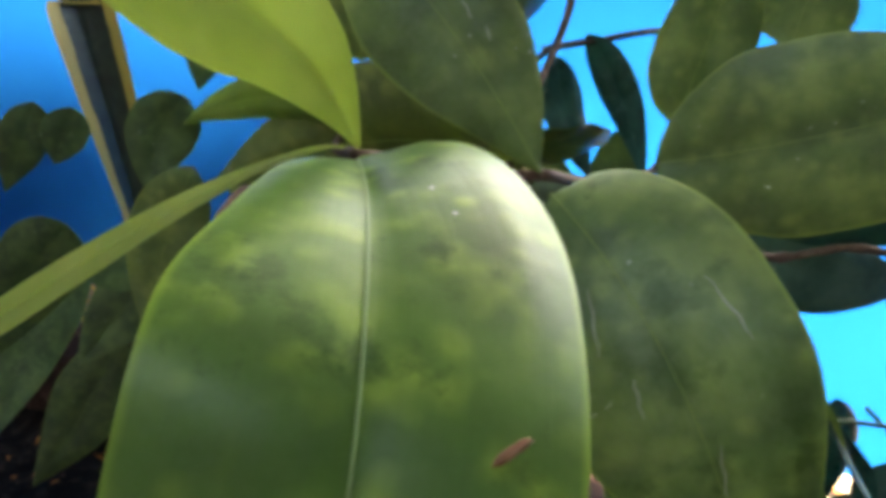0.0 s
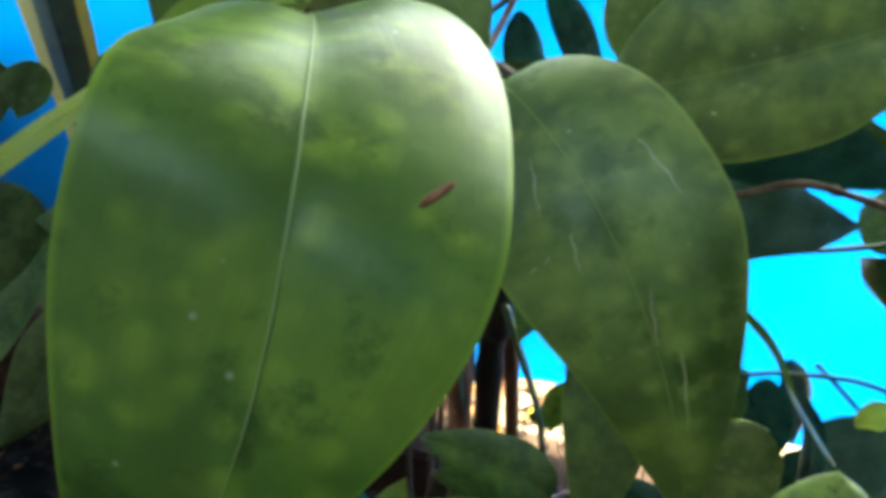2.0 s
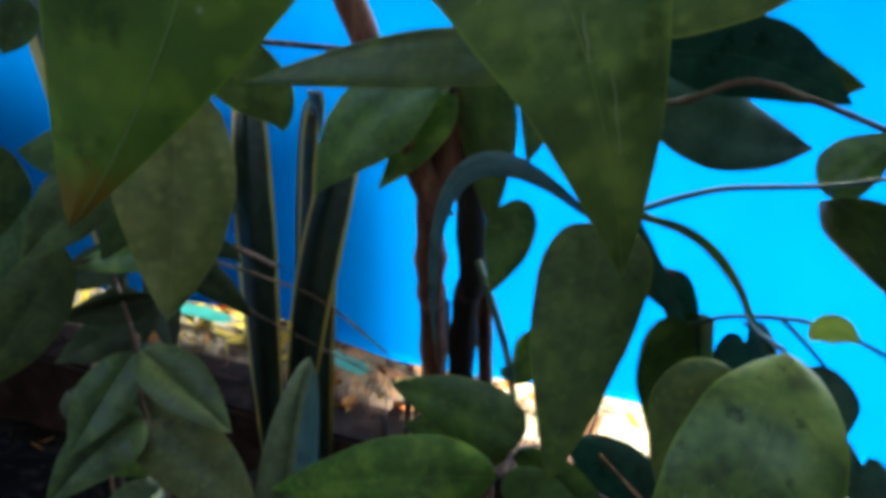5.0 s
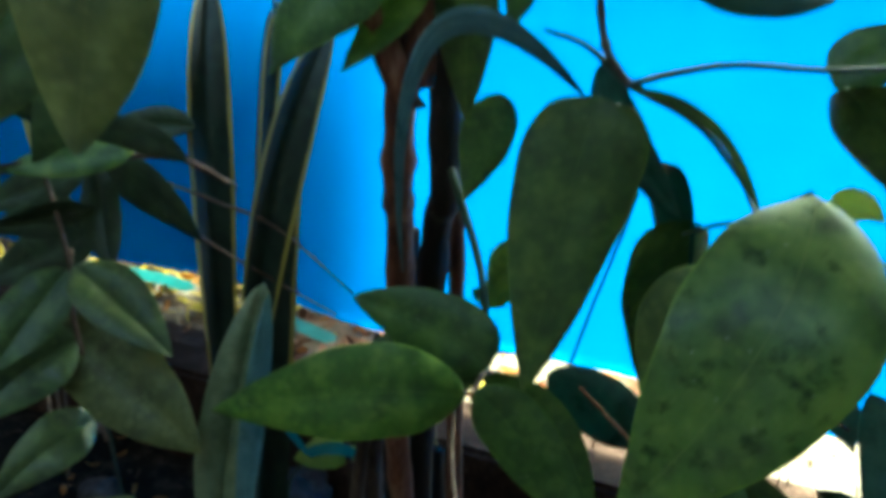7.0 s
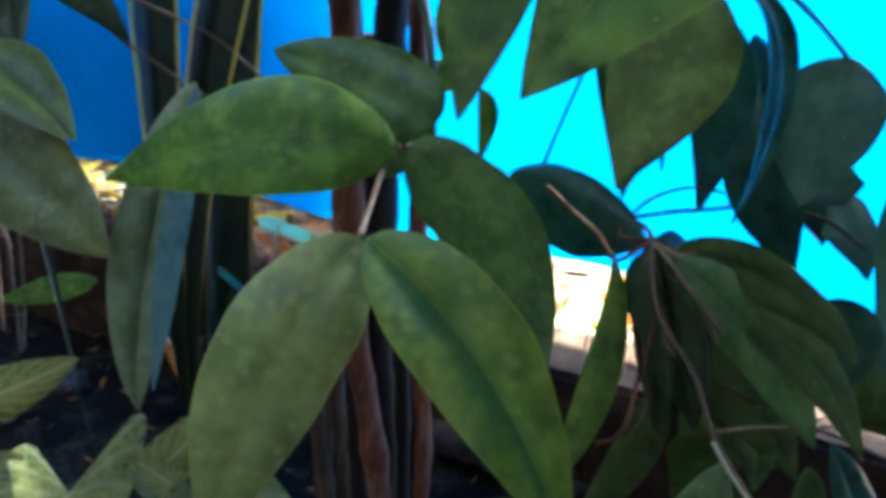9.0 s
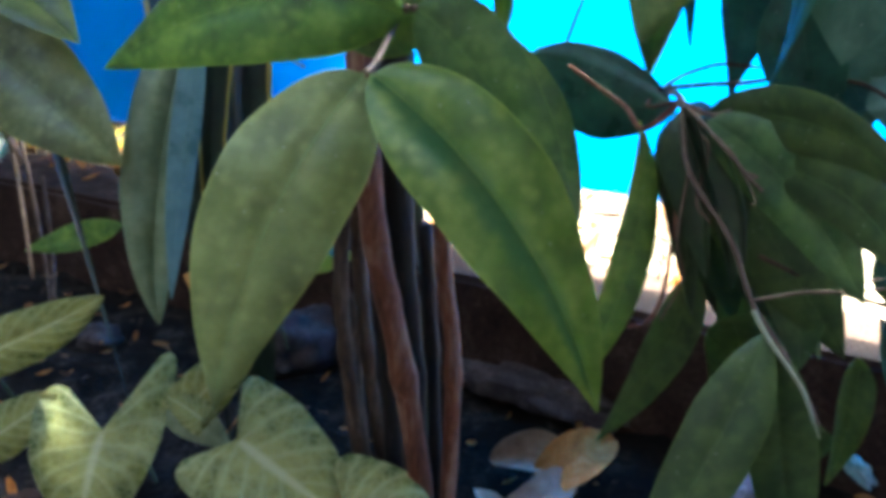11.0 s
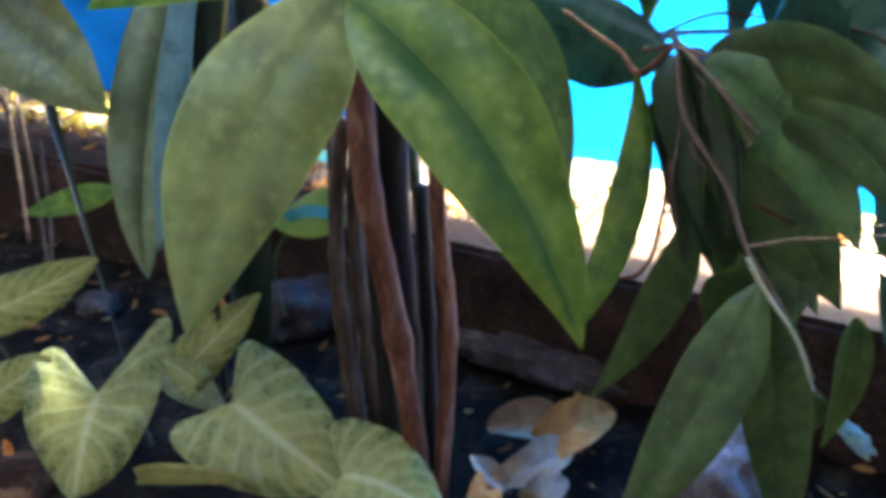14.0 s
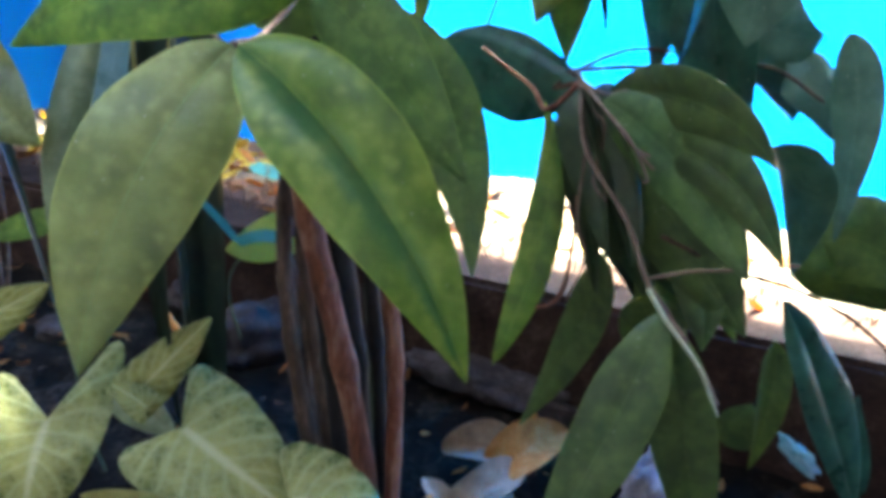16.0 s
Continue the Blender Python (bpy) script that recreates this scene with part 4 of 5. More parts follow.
leaf(arrowhead_vine, (-0.343, 0.700, 0.178), (-0.281, 0.700, 0.206), (-0.221, 0.700, 0.242), 0.055, (-0.07, -0.99, 0.14), cup=0.12, base=0.30, point=0.80, mat=arrow_mat, lobe=0.5, rows=20, rib=False)
leaf(arrowhead_vine, (-0.143, 0.670, 0.139), (-0.112, 0.680, 0.173), (-0.069, 0.690, 0.216), 0.050, (0.04, -0.97, 0.22), cup=0.12, base=0.30, point=0.80, mat=arrow_mat, lobe=0.5, rows=20, rib=False)
leaf(arrowhead_vine, (-0.154, 0.575, 0.094), (-0.106, 0.575, 0.097), (-0.054, 0.575, 0.091), 0.0195, (0.00, -0.99, 0.15), cup=0.12, base=0.30, point=0.80, mat=yellowing, lobe=0.5, rows=20, rib=False)
leaf(arrowhead_vine, (-0.334, 0.660, 0.105), (-0.297, 0.670, 0.131), (-0.270, 0.680, 0.148), 0.050, (0.13, -0.96, 0.26), cup=0.12, base=0.30, point=0.80, mat=arrow_mat, lobe=0.5, rows=20, rib=False)
leaf(arrowhead_vine, (-0.123, 0.650, 0.142), (-0.138, 0.650, 0.154), (-0.153, 0.650, 0.166), 0.030, (0.38, -0.80, 0.47), cup=0.12, base=0.30, point=0.80, mat=arrow_mat, lobe=0.5, rows=20, rib=False)
leaf(arrowhead_vine, (-0.011, 0.750, 0.281), (-0.034, 0.745, 0.272), (-0.065, 0.740, 0.265), 0.045, (0.09, -0.95, 0.31), cup=0.12, base=0.35, point=0.80, mat=young, label="small fresh green heart-shaped leaf", lobe=0.5, rows=20, rib=False)
leaf(shrub, (-0.259, 0.850, 0.262), (-0.314, 0.850, 0.246), (-0.373, 0.850, 0.228), 0.030, (-0.05, -0.98, 0.17), cup=0.10, base=0.75, point=1.00, mat=green)
leaf(shrub, (0.433, 0.62, 0.128), (0.423, 0.62, 0.154), (0.424, 0.62, 0.178), 0.052, (-0.35, -0.93, -0.06), cup=0.1, base=0.75, point=1.0, mat=half_shade)
leaf(shrub, (0.458, 0.5, 0.173), (0.441, 0.5, 0.212), (0.439, 0.5, 0.259), 0.03, (-0.44, -0.89, -0.1), cup=0.1, base=0.75, point=1.0, mat=teal)
leaf(shrub, (0.198, 0.385, 0.483), (0.205, 0.375, 0.458), (0.216, 0.370, 0.407), 0.022, (-0.71, -0.70, -0.03), cup=-0.40, base=0.75, point=1.00, mat=shade, label="shrivelled green leaf darkened as in shade")
leaf(shrub, (0.200, 0.380, 0.479), (0.213, 0.370, 0.452), (0.226, 0.365, 0.404), 0.020, (0.20, -0.95, 0.26), cup=-0.40, base=0.75, point=1.00, mat=shade, label="shrivelled green leaf darkened as in shade")
leaf(shrub, (0.199, 0.390, 0.480), (0.203, 0.385, 0.448), (0.215, 0.380, 0.383), 0.018, (-0.27, -0.96, 0.06), cup=-0.40, base=0.75, point=1.00, mat=shade, label="shrivelled green leaf darkened as in shade")
leaf(shrub, (0.210, 0.370, 0.474), (0.223, 0.365, 0.446), (0.228, 0.360, 0.417), 0.016, (-0.82, -0.55, -0.16), cup=-0.40, base=0.75, point=1.00, mat=shade, label="shrivelled green leaf darkened as in shade")
stem(shrub, [(0.096, 0.620, 0.000), (0.065, 0.600, 0.221), (0.042, 0.570, 0.373), (0.035, 0.530, 0.565), (0.031, 0.480, 0.620), (0.030, 0.475, 0.694), (0.036, 0.470, 0.752), (0.035, 0.460, 0.678), (-0.028, 0.460, 0.818)], 0.0102, 0.0098, cane_mat, "cane", knots=0.28, label="red-brown woody cane with knobbly joints")
stem(shrub, [(0.083, 0.635, 0.000), (0.071, 0.620, 0.211), (0.061, 0.590, 0.355), (0.061, 0.550, 0.566), (0.064, 0.520, 0.614), (0.053, 0.500, 0.752), (0.051, 0.500, 0.746)], 0.0125, 0.0100, black_bark, "cane", knots=0.20, label="dark grey-brown cane")
stem(shrub, [(0.104, 0.630, 0.000), (0.107, 0.620, 0.212), (0.095, 0.610, 0.327), (0.079, 0.570, 0.566), (0.070, 0.550, 0.621)], 0.0075, 0.0060, cane_mat, "cane", knots=0.20, label="red-brown woody cane with knobbly joints")
stem(shrub, [(0.033, 0.68, 0.0), (0.009, 0.67, 0.206), (0.008, 0.66, 0.311), (0.0192, 0.632, 0.395)], 0.008, 0.006, bark_mat, "cane", knots=0.25, label="dark grey-brown cane")
stem(shrub, [(0.049, 0.69, 0.0), (0.029, 0.68, 0.201), (0.022, 0.67, 0.302), (0.0284, 0.642, 0.3828)], 0.008, 0.006, bark_mat, "cane", knots=0.25, label="dark grey-brown cane")
stem(shrub, [(0.086, 0.660, 0.000), (0.084, 0.650, 0.251), (0.071, 0.640, 0.378)], 0.0060, 0.0050, stem_mat, "cane", knots=0.10)
stem(shrub, [(0.063, 0.660, 0.000), (0.048, 0.650, 0.194), (0.041, 0.640, 0.305), (0.045, 0.600, 0.562)], 0.0090, 0.0070, black_bark, "cane", knots=0.25, label="dark grey-brown cane")
stem(shrub, [(0.098, 0.660, 0.000), (0.088, 0.650, 0.218), (0.080, 0.630, 0.344)], 0.0080, 0.0060, black_bark, "cane", knots=0.25, label="dark grey-brown cane")
stem(shrub, [(0.062, 0.3002, 0.5066), (0.0628, 0.3416, 0.5058), (0.0674, 0.3922, 0.5163), (0.0729, 0.3844, 0.5246)], 0.0013, 0.0015, twig_mat, "twig")
stem(shrub, [(0.076, 0.384, 0.524), (0.088, 0.420, 0.520), (0.112, 0.460, 0.500), (0.124, 0.475, 0.496)], 0.0016, 0.0016, twig_mat, "twig")
stem(shrub, [(0.088, 0.420, 0.520), (0.089, 0.430, 0.527), (0.084, 0.450, 0.575), (0.066, 0.500, 0.629)], 0.0018, 0.0030, stem_mat, "twig")
stem(shrub, [(0.1563, 0.4934, 0.4852), (0.1614, 0.4978, 0.4994), (0.1745, 0.5087, 0.5348), (0.1889, 0.5197, 0.5702), (0.2051, 0.5332, 0.614)], 0.0011, 0.0012, stem_mat, "twig")
stem(shrub, [(0.139, 0.370, 0.697), (0.165, 0.375, 0.704), (0.196, 0.380, 0.709), (0.251, 0.390, 0.709), (0.312, 0.400, 0.714)], 0.0018, 0.0015, stem_mat, "twig")
stem(shrub, [(0.139, 0.370, 0.697), (0.179, 0.380, 0.679), (0.201, 0.370, 0.655), (0.200, 0.340, 0.642), (0.165, 0.240, 0.671)], 0.0022, 0.0012, stem_mat, "twig")
stem(shrub, [(0.196, 0.420, 0.611), (0.218, 0.410, 0.621), (0.254, 0.400, 0.623), (0.284, 0.400, 0.615), (0.332, 0.400, 0.592)], 0.0014, 0.0014, stem_mat, "twig")
stem(shrub, [(0.139, 0.370, 0.697), (0.125, 0.370, 0.715), (0.117, 0.360, 0.745), (0.113, 0.330, 0.769), (0.129, 0.300, 0.762), (0.151, 0.277, 0.773), (0.178, 0.277, 0.767), (0.218, 0.277, 0.753)], 0.0020, 0.0014, twig_mat, "twig", knots=0.50)
stem(shrub, [(0.139, 0.370, 0.697), (0.118, 0.380, 0.714), (0.097, 0.380, 0.720)], 0.0020, 0.0010, stem_mat, "twig")
stem(shrub, [(-0.009, 0.125, 0.839), (0.001, 0.150, 0.833), (0.017, 0.165, 0.827), (0.024, 0.160, 0.828)], 0.0012, 0.0012, twig_mat, "twig", knots=0.30)
stem(shrub, [(0.024, 0.160, 0.828), (0.046, 0.200, 0.816), (0.069, 0.248, 0.809), (0.091, 0.280, 0.822), (0.116, 0.300, 0.836)], 0.0012, 0.0014, twig_mat, "twig", knots=0.30)
stem(shrub, [(0.017, 0.165, 0.827), (0.033, 0.300, 0.820), (0.050, 0.350, 0.842), (0.057, 0.360, 0.860), (0.057, 0.360, 0.879)], 0.0014, 0.0020, bark_mat, "twig")
stem(shrub, [(0.091, 0.280, 0.822), (0.097, 0.330, 0.820), (0.102, 0.360, 0.845), (0.070, 0.360, 0.843), (0.045, 0.360, 0.839)], 0.0012, 0.0016, bark_mat, "twig")
stem(shrub, [(-0.009, 0.125, 0.839), (-0.023, 0.200, 0.829), (-0.016, 0.300, 0.835), (0.022, 0.340, 0.826), (0.050, 0.350, 0.842)], 0.0012, 0.0014, bark_mat, "twig")
stem(shrub, [(-0.228, 0.560, 0.625), (-0.203, 0.540, 0.552), (-0.197, 0.530, 0.504), (-0.185, 0.515, 0.459), (-0.170, 0.505, 0.419)], 0.0018, 0.0016, twig_mat, "twig")
stem(shrub, [(-0.241, 0.620, 0.630), (-0.199, 0.630, 0.601), (-0.170, 0.640, 0.586), (-0.120, 0.645, 0.567), (-0.068, 0.650, 0.543), (-0.004, 0.660, 0.484)], 0.0020, 0.0012, twig_mat, "twig")
stem(shrub, [(-0.199, 0.630, 0.601), (-0.150, 0.640, 0.548), (-0.078, 0.650, 0.500), (-0.018, 0.660, 0.463)], 0.0016, 0.0011, twig_mat, "twig")
stem(shrub, [(-0.248, 0.550, 0.607), (-0.193, 0.560, 0.618), (-0.137, 0.570, 0.620), (-0.094, 0.600, 0.591)], 0.0018, 0.0012, bark_mat, "twig")
stem(shrub, [(-0.086, 0.300, 0.767), (-0.093, 0.320, 0.777), (-0.071, 0.360, 0.783), (0.034, 0.420, 0.771), (0.040, 0.460, 0.748)], 0.0013, 0.0018, bark_mat, "twig")
stem(shrub, [(0.201, 0.420, 0.486), (0.199, 0.390, 0.486), (0.200, 0.370, 0.459), (0.218, 0.355, 0.431), (0.228, 0.347, 0.406), (0.236, 0.345, 0.395), (0.257, 0.345, 0.366), (0.269, 0.345, 0.344)], 0.0014, 0.0009, twig_mat, "twig", knots=0.40)
stem(shrub, [(0.199, 0.390, 0.486), (0.210, 0.365, 0.473), (0.219, 0.355, 0.462), (0.226, 0.350, 0.455)], 0.0011, 0.0007, twig_mat, "twig", knots=0.30)
stem(shrub, [(0.219, 0.355, 0.462), (0.226, 0.354, 0.460), (0.233, 0.354, 0.460)], 0.0010, 0.0006, twig_mat, "twig")
stem(shrub, [(0.228, 0.347, 0.406), (0.248, 0.345, 0.411), (0.267, 0.345, 0.412), (0.295, 0.345, 0.415)], 0.0009, 0.0007, twig_mat, "twig")
stem(shrub, [(0.199, 0.390, 0.486), (0.186, 0.400, 0.471), (0.181, 0.420, 0.478), (0.170, 0.440, 0.485), (0.158, 0.460, 0.493)], 0.0014, 0.0012, cane_mat, "twig")
stem(shrub, [(0.199, 0.390, 0.486), (0.210, 0.380, 0.482), (0.224, 0.380, 0.485), (0.235, 0.380, 0.475)], 0.0011, 0.0007, twig_mat, "twig")
stem(shrub, [(0.243, 0.380, 0.415), (0.277, 0.370, 0.402), (0.303, 0.365, 0.396), (0.331, 0.360, 0.384), (0.365, 0.360, 0.358)], 0.0012, 0.0010, bark_mat, "twig", knots=0.30)
stem(shrub, [(0.200, 0.430, 0.486), (0.232, 0.450, 0.486), (0.255, 0.460, 0.486), (0.278, 0.460, 0.489), (0.314, 0.450, 0.488), (0.345, 0.450, 0.471)], 0.0014, 0.0012, bark_mat, "twig")
stem(shrub, [(0.271, 0.450, 0.606), (0.284, 0.440, 0.593), (0.297, 0.430, 0.578)], 0.0016, 0.0014, stem_mat, "twig")
stem(shrub, [(0.199, 0.390, 0.486), (0.192, 0.420, 0.479), (0.219, 0.470, 0.485), (0.245, 0.480, 0.493), (0.270, 0.480, 0.492)], 0.0012, 0.0010, bark_mat, "twig")
stem(shrub, [(0.202, 0.385, 0.476), (0.200, 0.380, 0.403), (0.196, 0.385, 0.378), (0.187, 0.390, 0.371)], 0.0012, 0.0010, cane_mat, "twig")
stem(shrub, [(0.202, 0.385, 0.476), (0.206, 0.370, 0.461), (0.204, 0.365, 0.445), (0.210, 0.360, 0.437)], 0.0009, 0.0005, twig_mat, "twig")
stem(shrub, [(0.210, 0.365, 0.473), (0.216, 0.360, 0.467), (0.224, 0.352, 0.451), (0.222, 0.351, 0.449)], 0.0008, 0.0005, twig_mat, "twig")
stem(shrub, [(0.199, 0.390, 0.486), (0.203, 0.375, 0.475), (0.207, 0.370, 0.471), (0.207, 0.368, 0.457)], 0.0009, 0.0005, twig_mat, "twig")
stem(shrub, [(0.229, 0.345, 0.402), (0.238, 0.343, 0.388), (0.256, 0.342, 0.365), (0.269, 0.342, 0.339)], 0.0013, 0.0008, scar_mat, "twig", label="pale yellowish dry stem")
stem(shrub, [(0.200, 0.370, 0.459), (0.200, 0.372, 0.425), (0.206, 0.375, 0.405), (0.200, 0.380, 0.380)], 0.0008, 0.0006, twig_mat, "twig")
stem(shrub, [(0.267, 0.345, 0.412), (0.276, 0.345, 0.417), (0.285, 0.345, 0.419)], 0.0007, 0.0005, twig_mat, "twig")
stem(arrowhead_vine, [(-0.181, 0.700, -0.043), (-0.204, 0.720, 0.028), (-0.236, 0.740, 0.070), (-0.259, 0.735, 0.073)], 0.0020, 0.0015, stem_mat, "stalk")
stem(arrowhead_vine, [(-0.154, 0.680, -0.019), (-0.143, 0.700, 0.044), (-0.110, 0.690, 0.102)], 0.0020, 0.0015, stem_mat, "stalk")
stem(arrowhead_vine, [(-0.071, 0.800, 0.138), (-0.076, 0.780, 0.201), (-0.058, 0.760, 0.247), (-0.011, 0.750, 0.281)], 0.0016, 0.0012, stem_mat, "stalk")
stem(arrowhead_vine, [(-0.395, 0.820, 0.053), (-0.408, 0.810, 0.095), (-0.409, 0.800, 0.125)], 0.0016, 0.0012, stem_mat, "stalk")
stem(arrowhead_vine, [(-0.033, 0.630, 0.020), (-0.010, 0.630, 0.047), (0.013, 0.620, 0.065)], 0.0016, 0.0012, stem_mat, "stalk")
dead_leaf((0.206, 0.700, 0.040), (0.241, 0.713, 0.060), (0.299, 0.782, 0.040), 0.050, (0.2, -0.5, 0.8), dead_mat, "curled orange-brown dead leaf lying on soil")
dead_leaf((0.232, 0.721, 0.040), (0.195, 0.716, 0.060), (0.155, 0.738, 0.040), 0.045, (-0.2, -0.5, 0.8), grey_dead_mat, "bleached grey dead leaf lying on soil")
dead_leaf((0.237, 0.711, 0.040), (0.193, 0.646, 0.060), (0.156, 0.645, 0.040), 0.036, (0.1, -0.5, 0.8), grey_dead_mat, "bleached grey dead leaf lying on soil")
dead_leaf((0.172, 0.637, 0.040), (0.149, 0.636, 0.060), (0.137, 0.690, 0.040), 0.020, (0.1, -0.5, 0.8), grey_dead_mat, "narrow bleached dead leaf lying on soil")
dead_leaf((0.186, 0.614, 0.040), (0.200, 0.613, 0.060), (0.225, 0.664, 0.040), 0.030, (0.1, -0.5, 0.8), grey_dead_mat, "bleached grey dead leaf lying on soil")
dead_leaf((0.139, 0.612, 0.040), (0.143, 0.604, 0.060), (0.151, 0.653, 0.040), 0.030, (0.3, -0.5, 0.8), dead_mat, "small brown dead leaf lying on soil")
blob("log", (0.229, 0.879, 0.045), (0.118, 0.036, 0.026), stone_mat, 2, "short purple-grey weathered log lying by the edging", "log", (0, 4, -22), 0.38, 2.4)
blob("rock", (-0.102, 0.975, 0.050), (0.06, 0.045, 0.05), stone_mat, 5, "rough grey rock half sunk in soil", "rock", (0, 0, 20), 0.40, 1.4)
blob("rock", (0.381, 0.662, 0.045), (0.05, 0.04, 0.05), pale_stone_mat, 8, "pale flaky rock half sunk in soil", "rock", (0, 10, 40), 0.45, 1.4)
blob("rock", (-0.386, 1.026, 0.030), (0.03, 0.025, 0.02), stone_mat, 11, "small grey rock on soil", "rock", (0, 0, 0), 0.30, 1.4)
blob("rock", (-0.208, 1.125, 0.050), (0.05, 0.04, 0.04), stone_mat, 13, "rough grey rock half sunk in soil", "rock", (0, 0, 60), 0.40, 1.4)
blob("rock", (-0.307, 0.624, 0.030), (0.05, 0.04, 0.03), board_mat, 14, "reddish clod of soil", "clod", (0, 0, 60), 0.40, 1.4)
leaf(shrub, (-0.1927, 0.5232, 0.4898), (-0.2201, 0.5004, 0.4752), (-0.2522, 0.4728, 0.4420), 0.0500, (0.21, -0.79, 0.57), cup=0.12, base=0.65, point=0.95, groove=0.2, mat=half_shade)
leaf(shrub, (-0.1766, 0.5067, 0.4353), (-0.1981, 0.4757, 0.4302), (-0.2247, 0.4497, 0.4043), 0.0375, (0.35, -0.66, 0.66), cup=0.12, base=0.65, point=0.95, groove=0.2, mat=half_shade)
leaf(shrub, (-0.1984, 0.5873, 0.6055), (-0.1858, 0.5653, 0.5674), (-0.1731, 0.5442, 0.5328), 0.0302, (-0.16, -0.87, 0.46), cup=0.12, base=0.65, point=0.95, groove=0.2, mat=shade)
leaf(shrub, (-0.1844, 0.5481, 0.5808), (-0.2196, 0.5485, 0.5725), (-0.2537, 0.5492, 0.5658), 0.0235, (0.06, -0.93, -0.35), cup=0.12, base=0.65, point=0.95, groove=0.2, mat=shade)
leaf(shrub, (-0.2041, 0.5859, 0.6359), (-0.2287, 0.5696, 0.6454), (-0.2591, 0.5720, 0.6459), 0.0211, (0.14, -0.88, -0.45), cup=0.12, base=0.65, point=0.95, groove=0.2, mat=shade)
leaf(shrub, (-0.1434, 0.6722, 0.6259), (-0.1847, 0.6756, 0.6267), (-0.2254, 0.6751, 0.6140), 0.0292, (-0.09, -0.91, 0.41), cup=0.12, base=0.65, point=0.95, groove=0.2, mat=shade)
stem(shrub, [(-0.2613, 0.5596, 0.6009), (-0.2091, 0.5581, 0.6098), (-0.1649, 0.5568, 0.6171), (-0.1299, 0.5742, 0.6144), (-0.0978, 0.5871, 0.5951)], 0.003, 0.002, bark_mat, "twig")
stem(shrub, [(-0.2005, 0.5412, 0.5518), (-0.1985, 0.5301, 0.5129), (-0.1872, 0.5185, 0.4745), (-0.1738, 0.5041, 0.4265)], 0.0022, 0.0018, twig_mat, "twig")
leaf(shrub, (0.2396, 0.397, 0.4337), (0.2624, 0.3836, 0.399), (0.2675, 0.3688, 0.3593), 0.0341, (-0.71, -0.71, 0.0), cup=0.12, base=0.65, point=0.95, groove=0.2, mat=half_shade)
stem(shrub, [(0.0568, 0.6762, 0.0075), (0.038, 0.7135, 0.1072), (0.0227, 0.7458, 0.1934), (0.0144, 0.7833, 0.2942), (0.0185, 0.7989, 0.39)], 0.0041, 0.0039, bark_mat, "fibrous_stalk", knots=0.35)
stem(shrub, [(0.0522, 0.684, 0.001), (0.033, 0.7218, 0.1019), (0.0179, 0.7545, 0.1891), (0.0107, 0.7792, 0.2554), (0.0159, 0.7827, 0.3184)], 0.0025, 0.002, bark_mat, "fibrous_stalk", knots=0.35)
stem(shrub, [(0.0415, 0.685, 0.0), (0.0145, 0.7229, 0.1007), (0.0078, 0.7555, 0.1884), (-0.0092, 0.7793, 0.2515), (-0.0134, 0.7819, 0.3114)], 0.0029, 0.0015, bark_mat, "fibrous_stalk", knots=0.35)
stem(shrub, [(0.0654, 0.6498, 0.0292), (0.0517, 0.6856, 0.1249), (0.0378, 0.7165, 0.2076), (0.0233, 0.7311, 0.2459), (0.0215, 0.725, 0.2823)], 0.0044, 0.0032, bark_mat, "fibrous_stalk", knots=0.35)
stem(shrub, [(0.0378, 0.6862, -0.0011), (0.0197, 0.7241, 0.1001), (0.0054, 0.7569, 0.1877), (-0.0112, 0.787, 0.2678), (-0.015, 0.7956, 0.3439)], 0.0031, 0.0019, bark_mat, "fibrous_stalk", knots=0.35)
stem(shrub, [(0.0361, 0.6548, 0.0245), (0.0098, 0.691, 0.1205), (0.0039, 0.7221, 0.2041), (-0.0096, 0.7519, 0.2837), (-0.0104, 0.7602, 0.3593)], 0.0054, 0.0027, bark_mat, "fibrous_stalk", knots=0.35)
stem(shrub, [(0.0454, 0.6635, 0.0176), (0.0186, 0.7002, 0.115), (0.0148, 0.7317, 0.1998), (-0.0044, 0.7516, 0.2523), (-0.0106, 0.7505, 0.3022)], 0.0055, 0.0015, bark_mat, "fibrous_stalk", knots=0.35)
stem(shrub, [(0.0638, 0.6576, 0.0228), (0.0376, 0.694, 0.1193), (0.026, 0.7253, 0.2032), (0.0175, 0.7401, 0.2426), (0.0214, 0.7342, 0.28)], 0.0032, 0.0034, bark_mat, "fibrous_stalk", knots=0.35)
stem(shrub, [(0.0651, 0.6859, -0.0002), (0.043, 0.7238, 0.1009), (0.0317, 0.7565, 0.1885), (0.0237, 0.7927, 0.2857), (0.0281, 0.8071, 0.378)], 0.0051, 0.0035, bark_mat, "fibrous_stalk", knots=0.35)
stem(arrowhead_vine, [(-0.1751, 0.8010, 0.2252), (-0.1580, 0.7892, 0.1946), (-0.1416, 0.7799, 0.1708), (-0.1198, 0.7629, 0.1552)], 0.005, 0.004, dead_mat, "stalk", label="dry orange-brown stalk")
leaf(shrub, (-0.2427, 0.5559, 0.5177), (-0.1645, 0.5110, 0.4734), (-0.0965, 0.4767, 0.4275), 0.0665, (-0.16, -0.86, 0.49), cup=0.12, base=0.7, point=0.9, groove=0.12, mat=olive)
leaf(shrub, (0.1406, 0.3657, 0.6943), (0.1792, 0.3597, 0.6799), (0.2040, 0.3486, 0.6407), 0.0046, (-0.23, -0.97, 0.03), cup=0.1, base=0.4, point=0.6, mat=green)
